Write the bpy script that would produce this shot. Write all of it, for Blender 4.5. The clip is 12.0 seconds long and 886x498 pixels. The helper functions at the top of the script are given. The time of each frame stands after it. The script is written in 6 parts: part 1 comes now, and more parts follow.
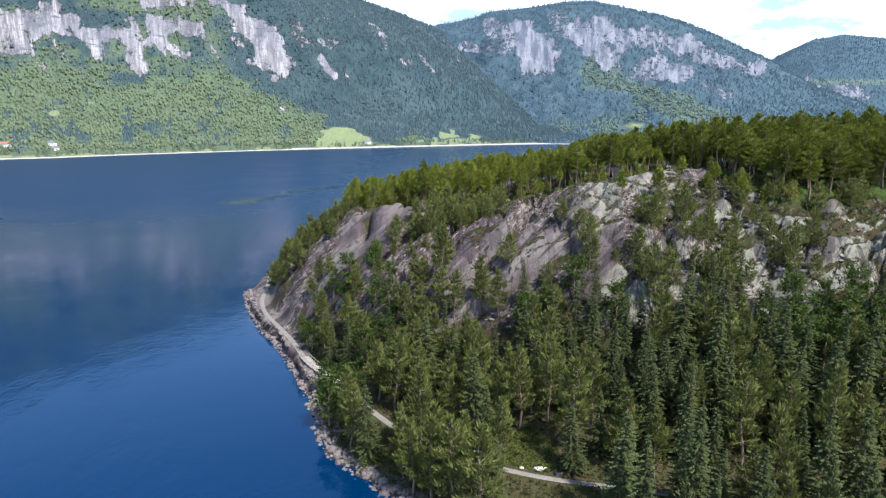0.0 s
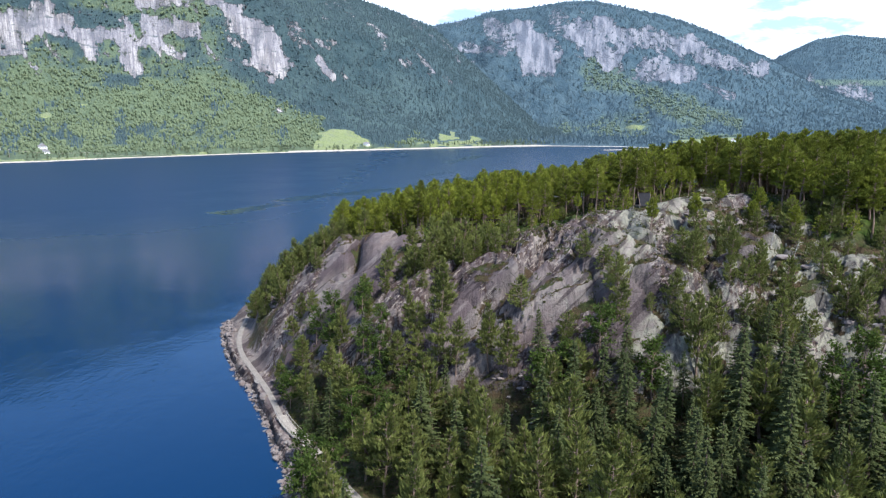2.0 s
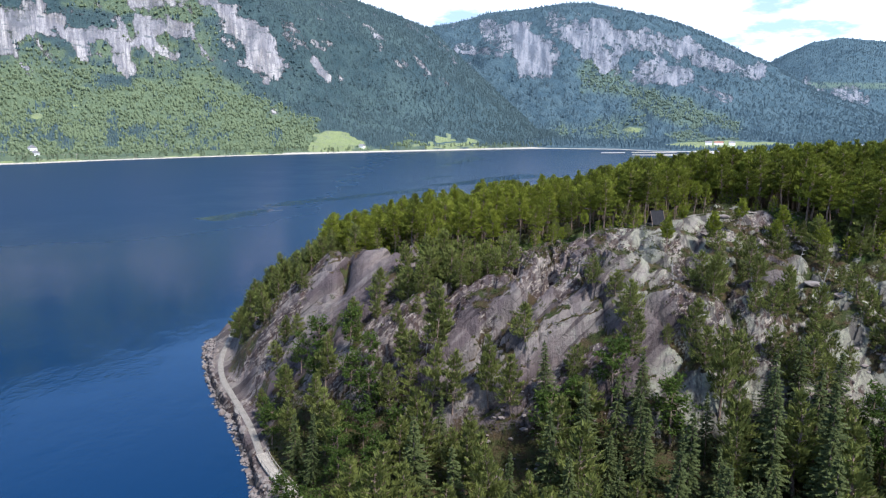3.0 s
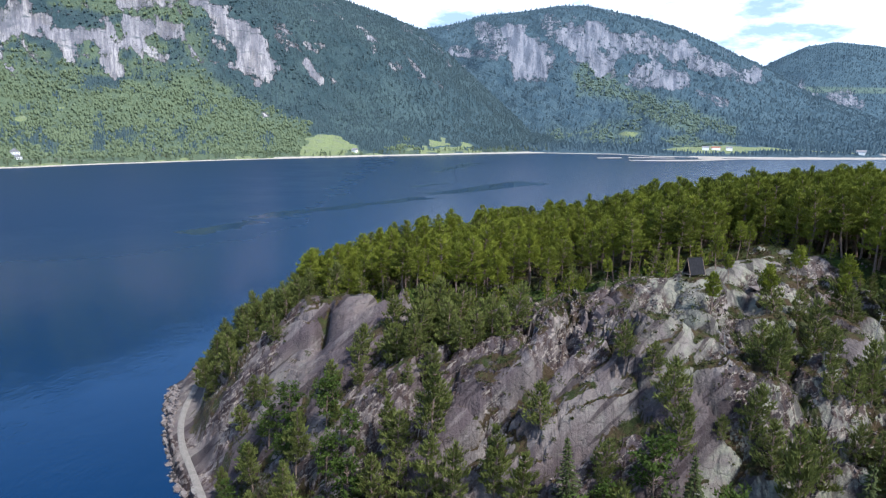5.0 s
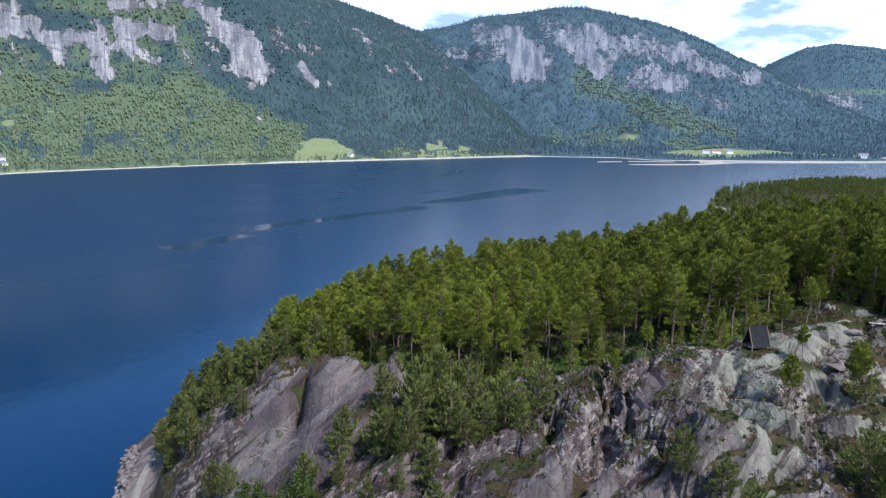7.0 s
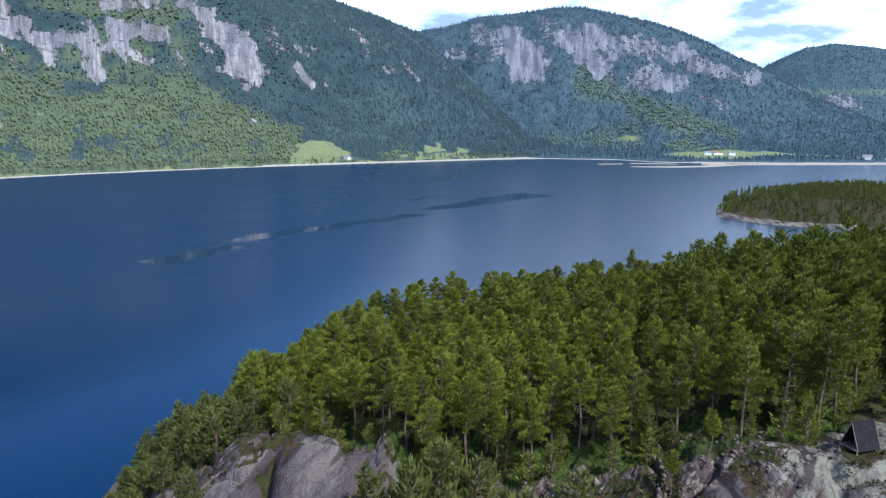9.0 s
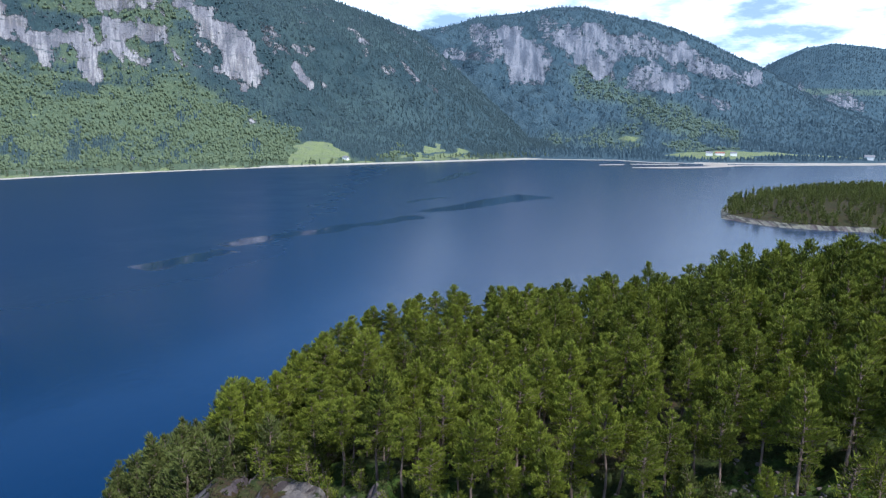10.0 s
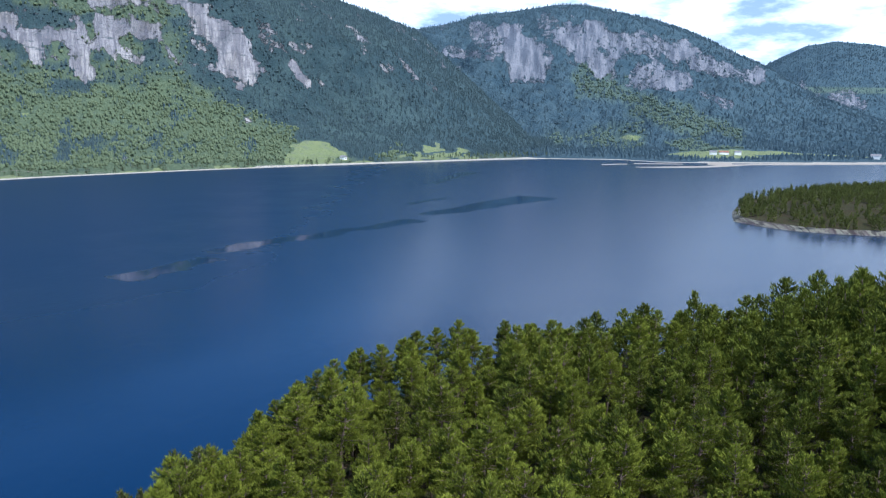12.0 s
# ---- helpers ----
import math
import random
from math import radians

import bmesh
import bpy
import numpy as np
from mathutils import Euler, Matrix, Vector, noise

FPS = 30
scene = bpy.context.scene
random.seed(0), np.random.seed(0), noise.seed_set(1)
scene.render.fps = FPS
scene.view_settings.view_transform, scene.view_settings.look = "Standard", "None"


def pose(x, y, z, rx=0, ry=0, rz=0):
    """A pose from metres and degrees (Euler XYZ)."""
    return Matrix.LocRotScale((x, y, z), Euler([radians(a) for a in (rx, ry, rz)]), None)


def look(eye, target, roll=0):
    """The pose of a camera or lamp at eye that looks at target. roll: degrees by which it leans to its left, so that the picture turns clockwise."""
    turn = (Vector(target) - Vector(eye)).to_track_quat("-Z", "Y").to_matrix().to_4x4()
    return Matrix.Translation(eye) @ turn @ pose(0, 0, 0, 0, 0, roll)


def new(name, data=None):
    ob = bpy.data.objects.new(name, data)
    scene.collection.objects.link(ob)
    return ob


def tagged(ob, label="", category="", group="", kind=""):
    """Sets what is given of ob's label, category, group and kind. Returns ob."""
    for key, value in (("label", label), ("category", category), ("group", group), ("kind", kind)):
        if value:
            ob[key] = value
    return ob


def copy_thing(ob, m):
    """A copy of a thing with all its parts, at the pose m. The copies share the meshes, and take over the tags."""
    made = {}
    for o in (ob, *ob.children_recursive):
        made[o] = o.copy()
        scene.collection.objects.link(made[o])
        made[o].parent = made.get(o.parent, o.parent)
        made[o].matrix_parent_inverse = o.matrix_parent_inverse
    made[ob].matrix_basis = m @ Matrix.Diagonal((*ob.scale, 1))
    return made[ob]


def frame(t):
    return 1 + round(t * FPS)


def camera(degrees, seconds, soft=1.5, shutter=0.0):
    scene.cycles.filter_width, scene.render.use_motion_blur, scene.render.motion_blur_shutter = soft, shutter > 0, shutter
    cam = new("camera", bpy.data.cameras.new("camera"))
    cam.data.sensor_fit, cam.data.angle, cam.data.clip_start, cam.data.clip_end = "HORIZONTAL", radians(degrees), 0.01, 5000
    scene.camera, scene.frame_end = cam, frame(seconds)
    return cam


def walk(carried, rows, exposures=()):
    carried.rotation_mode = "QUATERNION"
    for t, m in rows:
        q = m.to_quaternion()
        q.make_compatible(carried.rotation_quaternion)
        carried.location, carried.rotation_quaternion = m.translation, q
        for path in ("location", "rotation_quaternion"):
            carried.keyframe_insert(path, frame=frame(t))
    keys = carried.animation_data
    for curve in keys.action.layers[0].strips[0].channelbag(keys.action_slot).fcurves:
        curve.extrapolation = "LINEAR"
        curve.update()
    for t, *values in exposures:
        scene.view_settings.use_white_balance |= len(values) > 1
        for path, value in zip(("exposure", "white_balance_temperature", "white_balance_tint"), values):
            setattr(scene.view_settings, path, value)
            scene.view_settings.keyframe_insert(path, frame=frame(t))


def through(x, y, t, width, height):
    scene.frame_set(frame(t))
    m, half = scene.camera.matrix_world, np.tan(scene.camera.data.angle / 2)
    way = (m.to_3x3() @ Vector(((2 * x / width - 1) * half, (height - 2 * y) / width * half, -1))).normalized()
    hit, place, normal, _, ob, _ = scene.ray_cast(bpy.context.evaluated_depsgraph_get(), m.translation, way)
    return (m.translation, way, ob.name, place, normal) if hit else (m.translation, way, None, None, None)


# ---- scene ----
cam = camera(64.7, 12.0, soft=1.25)
METRES, EYE, TILT, LEAN, TURN = 150.0, 60.2, -10.68, -0.4, 0.0
ROWS = [
    (0.0, 0.0, 0.0, 0.0, 0.0, 0.0, 0.0),
    (0.5, -0.0, 0.04, 0.0129, -0.0, -0.01, 0.0),
    (1.0, 0.0001, 0.0806, 0.0271, -0.01, -0.02, -0.01),
    (1.5, 0.0002, 0.1213, 0.0416, -0.01, 0.01, -0.01),
    (2.0, 0.0003, 0.1613, 0.0555, -0.01, 0.0, -0.0),
    (2.5, 0.0006, 0.2011, 0.0687, -0.18, 0.05, -0.07),
    (3.0, 0.0004, 0.2408, 0.0826, -0.35, 0.09, -0.13),
    (5.0, -0.0013, 0.3964, 0.141, -0.86, 0.23, -0.3),
    (5.5, -0.0017, 0.4345, 0.1558, -0.93, 0.27, -0.3),
    (6.0, -0.0019, 0.4727, 0.1703, -1.01, 0.3, -0.29),
    (6.5, -0.0022, 0.5109, 0.1843, -1.06, 0.33, -0.29),
    (7.0, -0.0021, 0.5512, 0.1997, -1.09, 0.33, -0.22),
    (9.0, -0.0019, 0.7047, 0.2477, -1.22, 0.36, -0.1),
    (9.5, -0.0018, 0.7445, 0.2558, -1.24, 0.37, -0.08),
    (10.0, -0.0018, 0.785, 0.2636, -1.27, 0.39, -0.06),
    (10.5, -0.0015, 0.8263, 0.2718, -1.28, 0.37, -0.03),
    (11.0, -0.0014, 0.8681, 0.2801, -1.29, 0.35, -0.03),
    (11.5, -0.0013, 0.9101, 0.2884, -1.3, 0.33, -0.01),
    (12.0, -0.0012, 0.9527, 0.2964, -1.31, 0.29, 0.0),
]
walk(cam, [(t, pose(0, 0, EYE, TILT, LEAN, TURN) @ pose(METRES * x, METRES * y, METRES * z, 90 + pitch, roll, yaw)) for t, x, y, z, yaw, pitch, roll in ROWS],
     exposures=[(0.0, 1.2, 5500, 9), (6.0, 0.82, 5300, 9), (12.0, 0.6, 5050, 7)])

# ---------------------------------------------------------------- light
SUN_EL, SUN_AZ = 53.0, 142.0          # height, and bearing from +y towards +x
sun_dir = Vector((math.cos(radians(SUN_EL)) * math.sin(radians(SUN_AZ)), math.cos(radians(SUN_EL)) * math.cos(radians(SUN_AZ)), math.sin(radians(SUN_EL))))
sun_data = bpy.data.lights.new("sun", "SUN")
sun_data.energy, sun_data.angle, sun_data.color = 4.6, radians(5.0), (1.0, 0.90, 0.75)
new("sun", sun_data).matrix_world = look((0, 0, 300), Vector((0, 0, 300)) - sun_dir)


def build_world():
    w = bpy.data.worlds.new("sky")
    scene.world = w
    w.use_nodes = True
    nt = w.node_tree
    nt.nodes.clear()
    N, L = nt.nodes.new, nt.links.new
    sky = N("ShaderNodeTexSky")
    sky.sky_type, sky.sun_disc = "NISHITA", False
    sky.sun_elevation, sky.sun_rotation = radians(SUN_EL), radians(SUN_AZ)
    sky.air_density, sky.dust_density, sky.ozone_density = 1.0, 0.5, 1.8
    tc, mp, nz, sep = N("ShaderNodeTexCoord"), N("ShaderNodeMapping"), N("ShaderNodeTexNoise"), N("ShaderNodeSeparateXYZ")
    mp.inputs["Scale"].default_value = (1.0, 1.0, 3.2)
    mp.inputs["Location"].default_value = (0.35, 0.1, 0.0)
    nz.inputs["Scale"].default_value, nz.inputs["Detail"].default_value, nz.inputs["Roughness"].default_value = 2.6, 9.0, 0.58
    L(tc.outputs["Generated"], mp.inputs["Vector"])
    L(mp.outputs["Vector"], nz.inputs["Vector"])
    L(tc.outputs["Generated"], sep.inputs[0])
    low = N("ShaderNodeMapRange")
    low.inputs["From Min"].default_value, low.inputs["From Max"].default_value = 0.2, 0.5
    low.inputs["To Min"].default_value, low.inputs["To Max"].default_value = 0.24, -0.08
    L(sep.outputs["Z"], low.inputs["Value"])
    high = N("ShaderNodeMapRange")
    high.inputs["From Min"].default_value, high.inputs["From Max"].default_value = 0.5, 0.8
    high.inputs["To Min"].default_value, high.inputs["To Max"].default_value = 0.0, 0.1
    L(sep.outputs["Z"], high.inputs["Value"])
    cover = N("ShaderNodeMath")
    cover.operation = "ADD"
    L(low.outputs[0], cover.inputs[0])
    L(high.outputs[0], cover.inputs[1])
    add = N("ShaderNodeMath")
    add.operation = "ADD"
    east = N("ShaderNodeMath")
    east.operation, east.inputs[1].default_value = "MULTIPLY_ADD", 0.2
    L(sep.outputs["X"], east.inputs[0])
    L(nz.outputs["Fac"], east.inputs[2])
    L(east.outputs[0], add.inputs[0])
    L(cover.outputs[0], add.inputs[1])
    ramp = N("ShaderNodeMapRange")
    ramp.interpolation_type = "SMOOTHSTEP"
    ramp.inputs["From Min"].default_value, ramp.inputs["From Max"].default_value = 0.5, 0.68
    L(add.outputs[0], ramp.inputs["Value"])
    mix = N("ShaderNodeMix")
    mix.data_type = "RGBA"
    body = N("ShaderNodeMix")
    body.data_type = "RGBA"
    body.inputs["A"].default_value, body.inputs["B"].default_value = (2.5, 3.1, 3.9, 1), (8.8, 8.9, 9.2, 1)
    n2, m2 = N("ShaderNodeTexNoise"), N("ShaderNodeMapRange")
    n2.inputs["Scale"].default_value, n2.inputs["Detail"].default_value, n2.inputs["Roughness"].default_value = 7.0, 8.0, 0.6
    m2.inputs["From Min"].default_value, m2.inputs["From Max"].default_value = 0.38, 0.58
    L(mp.outputs["Vector"], n2.inputs["Vector"])
    L(n2.outputs["Fac"], m2.inputs["Value"])
    L(m2.outputs[0], body.inputs["Factor"])
    near = N("ShaderNodeMapRange")
    near.inputs["From Min"].default_value, near.inputs["From Max"].default_value = 0.1, 0.4
    near.inputs["To Min"].default_value, near.inputs["To Max"].default_value = 1.2, 0.72
    L(sep.outputs["Z"], near.inputs["Value"])
    glow = N("ShaderNodeVectorMath")
    glow.operation = "SCALE"
    L(body.outputs["Result"], glow.inputs[0])
    L(near.outputs[0], glow.inputs["Scale"])
    L(glow.outputs[0], mix.inputs["B"])
    L(ramp.outputs[0], mix.inputs["Factor"])
    L(sky.outputs[0], mix.inputs["A"])
    bg, out = N("ShaderNodeBackground"), N("ShaderNodeOutputWorld")
    bg.inputs["Strength"].default_value = 0.125
    L(mix.outputs["Result"], bg.inputs["Color"])
    L(bg.outputs[0], out.inputs["Surface"])


build_world()


# ---------------------------------------------------------------- materials
class Mat:
    """A node material with short ways to add nodes."""

    def __init__(self, name):
        self.m = bpy.data.materials.new(name)
        self.m.use_nodes = True
        self.nt = self.m.node_tree
        self.b = self.nt.nodes["Principled BSDF"]
        self.out = self.nt.nodes["Material Output"]
        self.pos = self.n("ShaderNodeNewGeometry").outputs["Position"]

    def n(self, kind):
        return self.nt.nodes.new(kind)

    def l(self, a, b):
        self.nt.links.new(a, b)

    def noise(self, scale, detail=4.0, rough=0.55, stretch=(1, 1, 1), turn=(0, 0, 0), vec=None, kind="Fac"):
        mp, nz = self.n("ShaderNodeMapping"), self.n("ShaderNodeTexNoise")
        mp.inputs["Scale"].default_value = stretch
        mp.inputs["Rotation"].default_value = [radians(a) for a in turn]
        nz.inputs["Scale"].default_value, nz.inputs["Detail"].default_value, nz.inputs["Roughness"].default_value = scale, detail, rough
        self.l(vec or self.pos, mp.inputs["Vector"])
        self.l(mp.outputs[0], nz.inputs["Vector"])
        return nz.outputs[kind]

    def ramp(self, v, lo, hi, to0=0.0, to1=1.0, smooth=True):
        r = self.n("ShaderNodeMapRange")
        r.interpolation_type = "SMOOTHSTEP" if smooth else "LINEAR"
        for k, val in (("From Min", lo), ("From Max", hi), ("To Min", to0), ("To Max", to1)):
            r.inputs[k].default_value = val
        self.l(v, r.inputs["Value"])
        return r.outputs[0]

    def math(self, op, a, b=0.0):
        m = self.n("ShaderNodeMath")
        m.operation = op
        for k, v in ((0, a), (1, b)):
            if isinstance(v, (int, float)):
                m.inputs[k].default_value = v
            else:
                self.l(v, m.inputs[k])
        return m.outputs[0]

    def mix(self, f, a, b):
        m = self.n("ShaderNodeMix")
        m.data_type = "RGBA"
        for k, v in (("Factor", f), ("A", a), ("B", b)):
            if isinstance(v, (int, float)):
                m.inputs[k].default_value = v
            elif isinstance(v, tuple):
                m.inputs[k].default_value = (*v, 1)
            else:
                self.l(v, m.inputs[k])
        return m.outputs["Result"]

    def attr(self, name):
        a = self.n("ShaderNodeAttribute")
        a.attribute_name = name
        return a.outputs["Fac"]

    def bump(self, h, strength, dist):
        b = self.n("ShaderNodeBump")
        b.inputs["Strength"].default_value, b.inputs["Distance"].default_value = strength, dist
        self.l(h, b.inputs["Height"])
        self.l(b.outputs[0], self.b.inputs["Normal"])

    def done(self, color, rough=0.8, spec=0.3):
        if isinstance(color, tuple):
            self.b.inputs["Base Color"].default_value = (*color, 1)
        else:
            self.l(color, self.b.inputs["Base Color"])
        if isinstance(rough, (int, float)):
            self.b.inputs["Roughness"].default_value = rough
        else:
            self.l(rough, self.b.inputs["Roughness"])
        self.b.inputs["Specular IOR Level"].default_value = spec
        return self.m


def rock_color(s, k=1.0):
    """Weathered gneiss: mauve-grey slabs with faint streaks down the fall line, dark wet stains, lichen, pale breaks where it is shattered."""
    broken = s.attr("broken")
    big = s.noise(0.09, 5)
    streak = s.noise(0.5, 6, 0.6, (1, 0.16, 0.14), (0, 20, 22))
    grain = s.noise(2.2, 8, 0.62)
    lich = s.noise(0.5, 7, 0.7, (1, 1, 1), (0, 0, 30))
    stain = s.noise(0.2, 6, 0.64, (1, 0.2, 0.16), (0, 24, 28))
    c = s.mix(s.ramp(big, 0.35, 0.65), (0.245 * k, 0.190 * k, 0.180 * k), (0.335 * k, 0.285 * k, 0.250 * k))
    c = s.mix(s.ramp(lich, 0.50, 0.70, 0, 0.6), c, (0.40 * k, 0.375 * k, 0.32 * k))
    c = s.mix(s.ramp(streak, 0.42, 0.64, 0, 0.35), c, (0.150 * k, 0.120 * k, 0.130 * k))
    c = s.mix(s.ramp(stain, 0.54, 0.62, 0, 0.6), c, (0.075 * k, 0.054 * k, 0.060 * k))
    c = s.mix(s.ramp(grain, 0.42, 0.72, 0.0, 0.4), c, (0.13 * k, 0.11 * k, 0.108 * k))
    # grey-green lichen crust over the eastern humps
    sep = s.n("ShaderNodeSeparateXYZ")
    s.l(s.pos, sep.inputs[0])
    east = s.ramp(s.math("ADD", sep.outputs["X"], s.math("MULTIPLY", s.math("SUBTRACT", lich, 0.5), 40)), 26, 40)
    c = s.mix(s.math("MULTIPLY", east, s.ramp(s.noise(0.35, 6, 0.7), 0.38, 0.58, 0.25, 0.85)), c, (0.40 * k, 0.395 * k, 0.295 * k))
    c = s.mix(s.math("MULTIPLY", east, s.ramp(s.noise(1.3, 7, 0.75), 0.52, 0.66, 0, 0.55)), c, (0.16 * k, 0.165 * k, 0.15 * k))
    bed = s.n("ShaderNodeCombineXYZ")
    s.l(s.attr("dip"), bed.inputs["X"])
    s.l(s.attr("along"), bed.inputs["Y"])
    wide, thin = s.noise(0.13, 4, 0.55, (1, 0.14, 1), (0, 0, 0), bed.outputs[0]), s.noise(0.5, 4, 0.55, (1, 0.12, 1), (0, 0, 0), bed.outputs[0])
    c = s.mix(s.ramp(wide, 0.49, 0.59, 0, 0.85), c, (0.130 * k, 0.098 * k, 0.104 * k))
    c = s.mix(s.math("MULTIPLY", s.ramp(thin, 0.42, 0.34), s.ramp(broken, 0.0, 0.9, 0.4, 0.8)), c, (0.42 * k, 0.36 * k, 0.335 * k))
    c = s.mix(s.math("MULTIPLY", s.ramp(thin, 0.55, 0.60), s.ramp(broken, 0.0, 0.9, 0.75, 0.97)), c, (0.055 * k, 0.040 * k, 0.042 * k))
    # broken ground: rust-dark gaps and pale fresh edges
    c = s.mix(s.math("MULTIPLY", s.ramp(s.noise(1.0, 6, 0.7, (1, 0.5, 0.4), (0, 20, 24)), 0.48, 0.55), s.ramp(broken, 0.1, 0.9, 0.04, 0.95)), c, (0.085 * k, 0.055 * k, 0.048 * k))
    c = s.mix(s.math("MULTIPLY", s.ramp(s.noise(1.6, 7, 0.8, (1, 0.4, 1), (0, 0, 0), bed.outputs[0]), 0.53, 0.58), s.ramp(broken, 0.2, 1.0, 0.03, 0.7)), c, (0.58 * k, 0.49 * k, 0.41 * k))
    c = s.mix(s.math("MULTIPLY", east, s.ramp(s.noise(0.3, 6, 0.66, (1, 0.3, 0.2), (0, 10, 12)), 0.53, 0.6, 0, 0.8)), c, (0.085 * k, 0.075 * k, 0.072 * k))
    return c, grain, streak


def mat_headland():
    """Rock, heath and moss, forest litter; shares by the sheet's own masks."""
    s = Mat("rock_and_heath")
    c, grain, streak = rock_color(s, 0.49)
    moss_n = s.noise(0.35, 6, 0.65)
    fine = s.noise(1.9, 7, 0.7)
    heath = s.mix(s.ramp(moss_n, 0.4, 0.56), (0.026, 0.032, 0.010), (0.040, 0.027, 0.015))
    heath = s.mix(s.ramp(fine, 0.52, 0.66, 0, 0.8), heath, (0.058, 0.060, 0.018))
    litter = s.mix(s.ramp(fine, 0.35, 0.65), (0.066, 0.042, 0.024), (0.030, 0.042, 0.013))
    g = s.mix(s.attr("litter"), heath, litter)
    g = s.mix(s.math("MULTIPLY", s.attr("moss"), s.ramp(moss_n, 0.4, 0.56, 0.2, 1.0)), g, s.mix(s.ramp(fine, 0.4, 0.62), (0.024, 0.044, 0.007), (0.050, 0.072, 0.013)))
    mask = s.math("ADD", s.attr("rock"), s.math("MULTIPLY", s.math("SUBTRACT", fine, 0.5), 0.9))
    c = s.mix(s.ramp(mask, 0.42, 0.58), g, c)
    wet = s.ramp(s.attr("wet"), 0.2, 0.9)
    c = s.mix(wet, c, (0.035, 0.03, 0.028))
    vo, mp = s.n("ShaderNodeTexVoronoi"), s.n("ShaderNodeMapping")
    vo.feature = "DISTANCE_TO_EDGE"
    mp.inputs["Scale"].default_value, mp.inputs["Rotation"].default_value = (0.42, 0.42, 0.16), (0.35, 0.3, 0)
    wv = s.n("ShaderNodeVectorMath")
    wv.operation = "MULTIPLY_ADD"
    wv.inputs[1].default_value = (2.2, 2.2, 2.2)
    s.l(s.noise(0.6, 4, 0.6, kind="Color"), wv.inputs[0])
    s.l(s.pos, wv.inputs[2])
    s.l(wv.outputs[0], mp.inputs["Vector"])
    s.l(mp.outputs[0], vo.inputs["Vector"])
    vo.inputs["Scale"].default_value = 1.0
    joint = s.ramp(vo.outputs["Distance"], 0.0, 0.06)
    c = s.mix(s.math("MULTIPLY", s.ramp(joint, 0, 1, 0.3, 0), s.ramp(mask, 0.42, 0.58)), c, (0.06, 0.052, 0.05))
    s.bump(s.math("ADD", s.math("MULTIPLY", joint, 0.15), s.math("ADD", s.math("MULTIPLY", grain, 0.6), s.math("MULTIPLY", streak, 1.2))), 0.8, 0.5)
    return s.done(c, 0.9, 0.12)


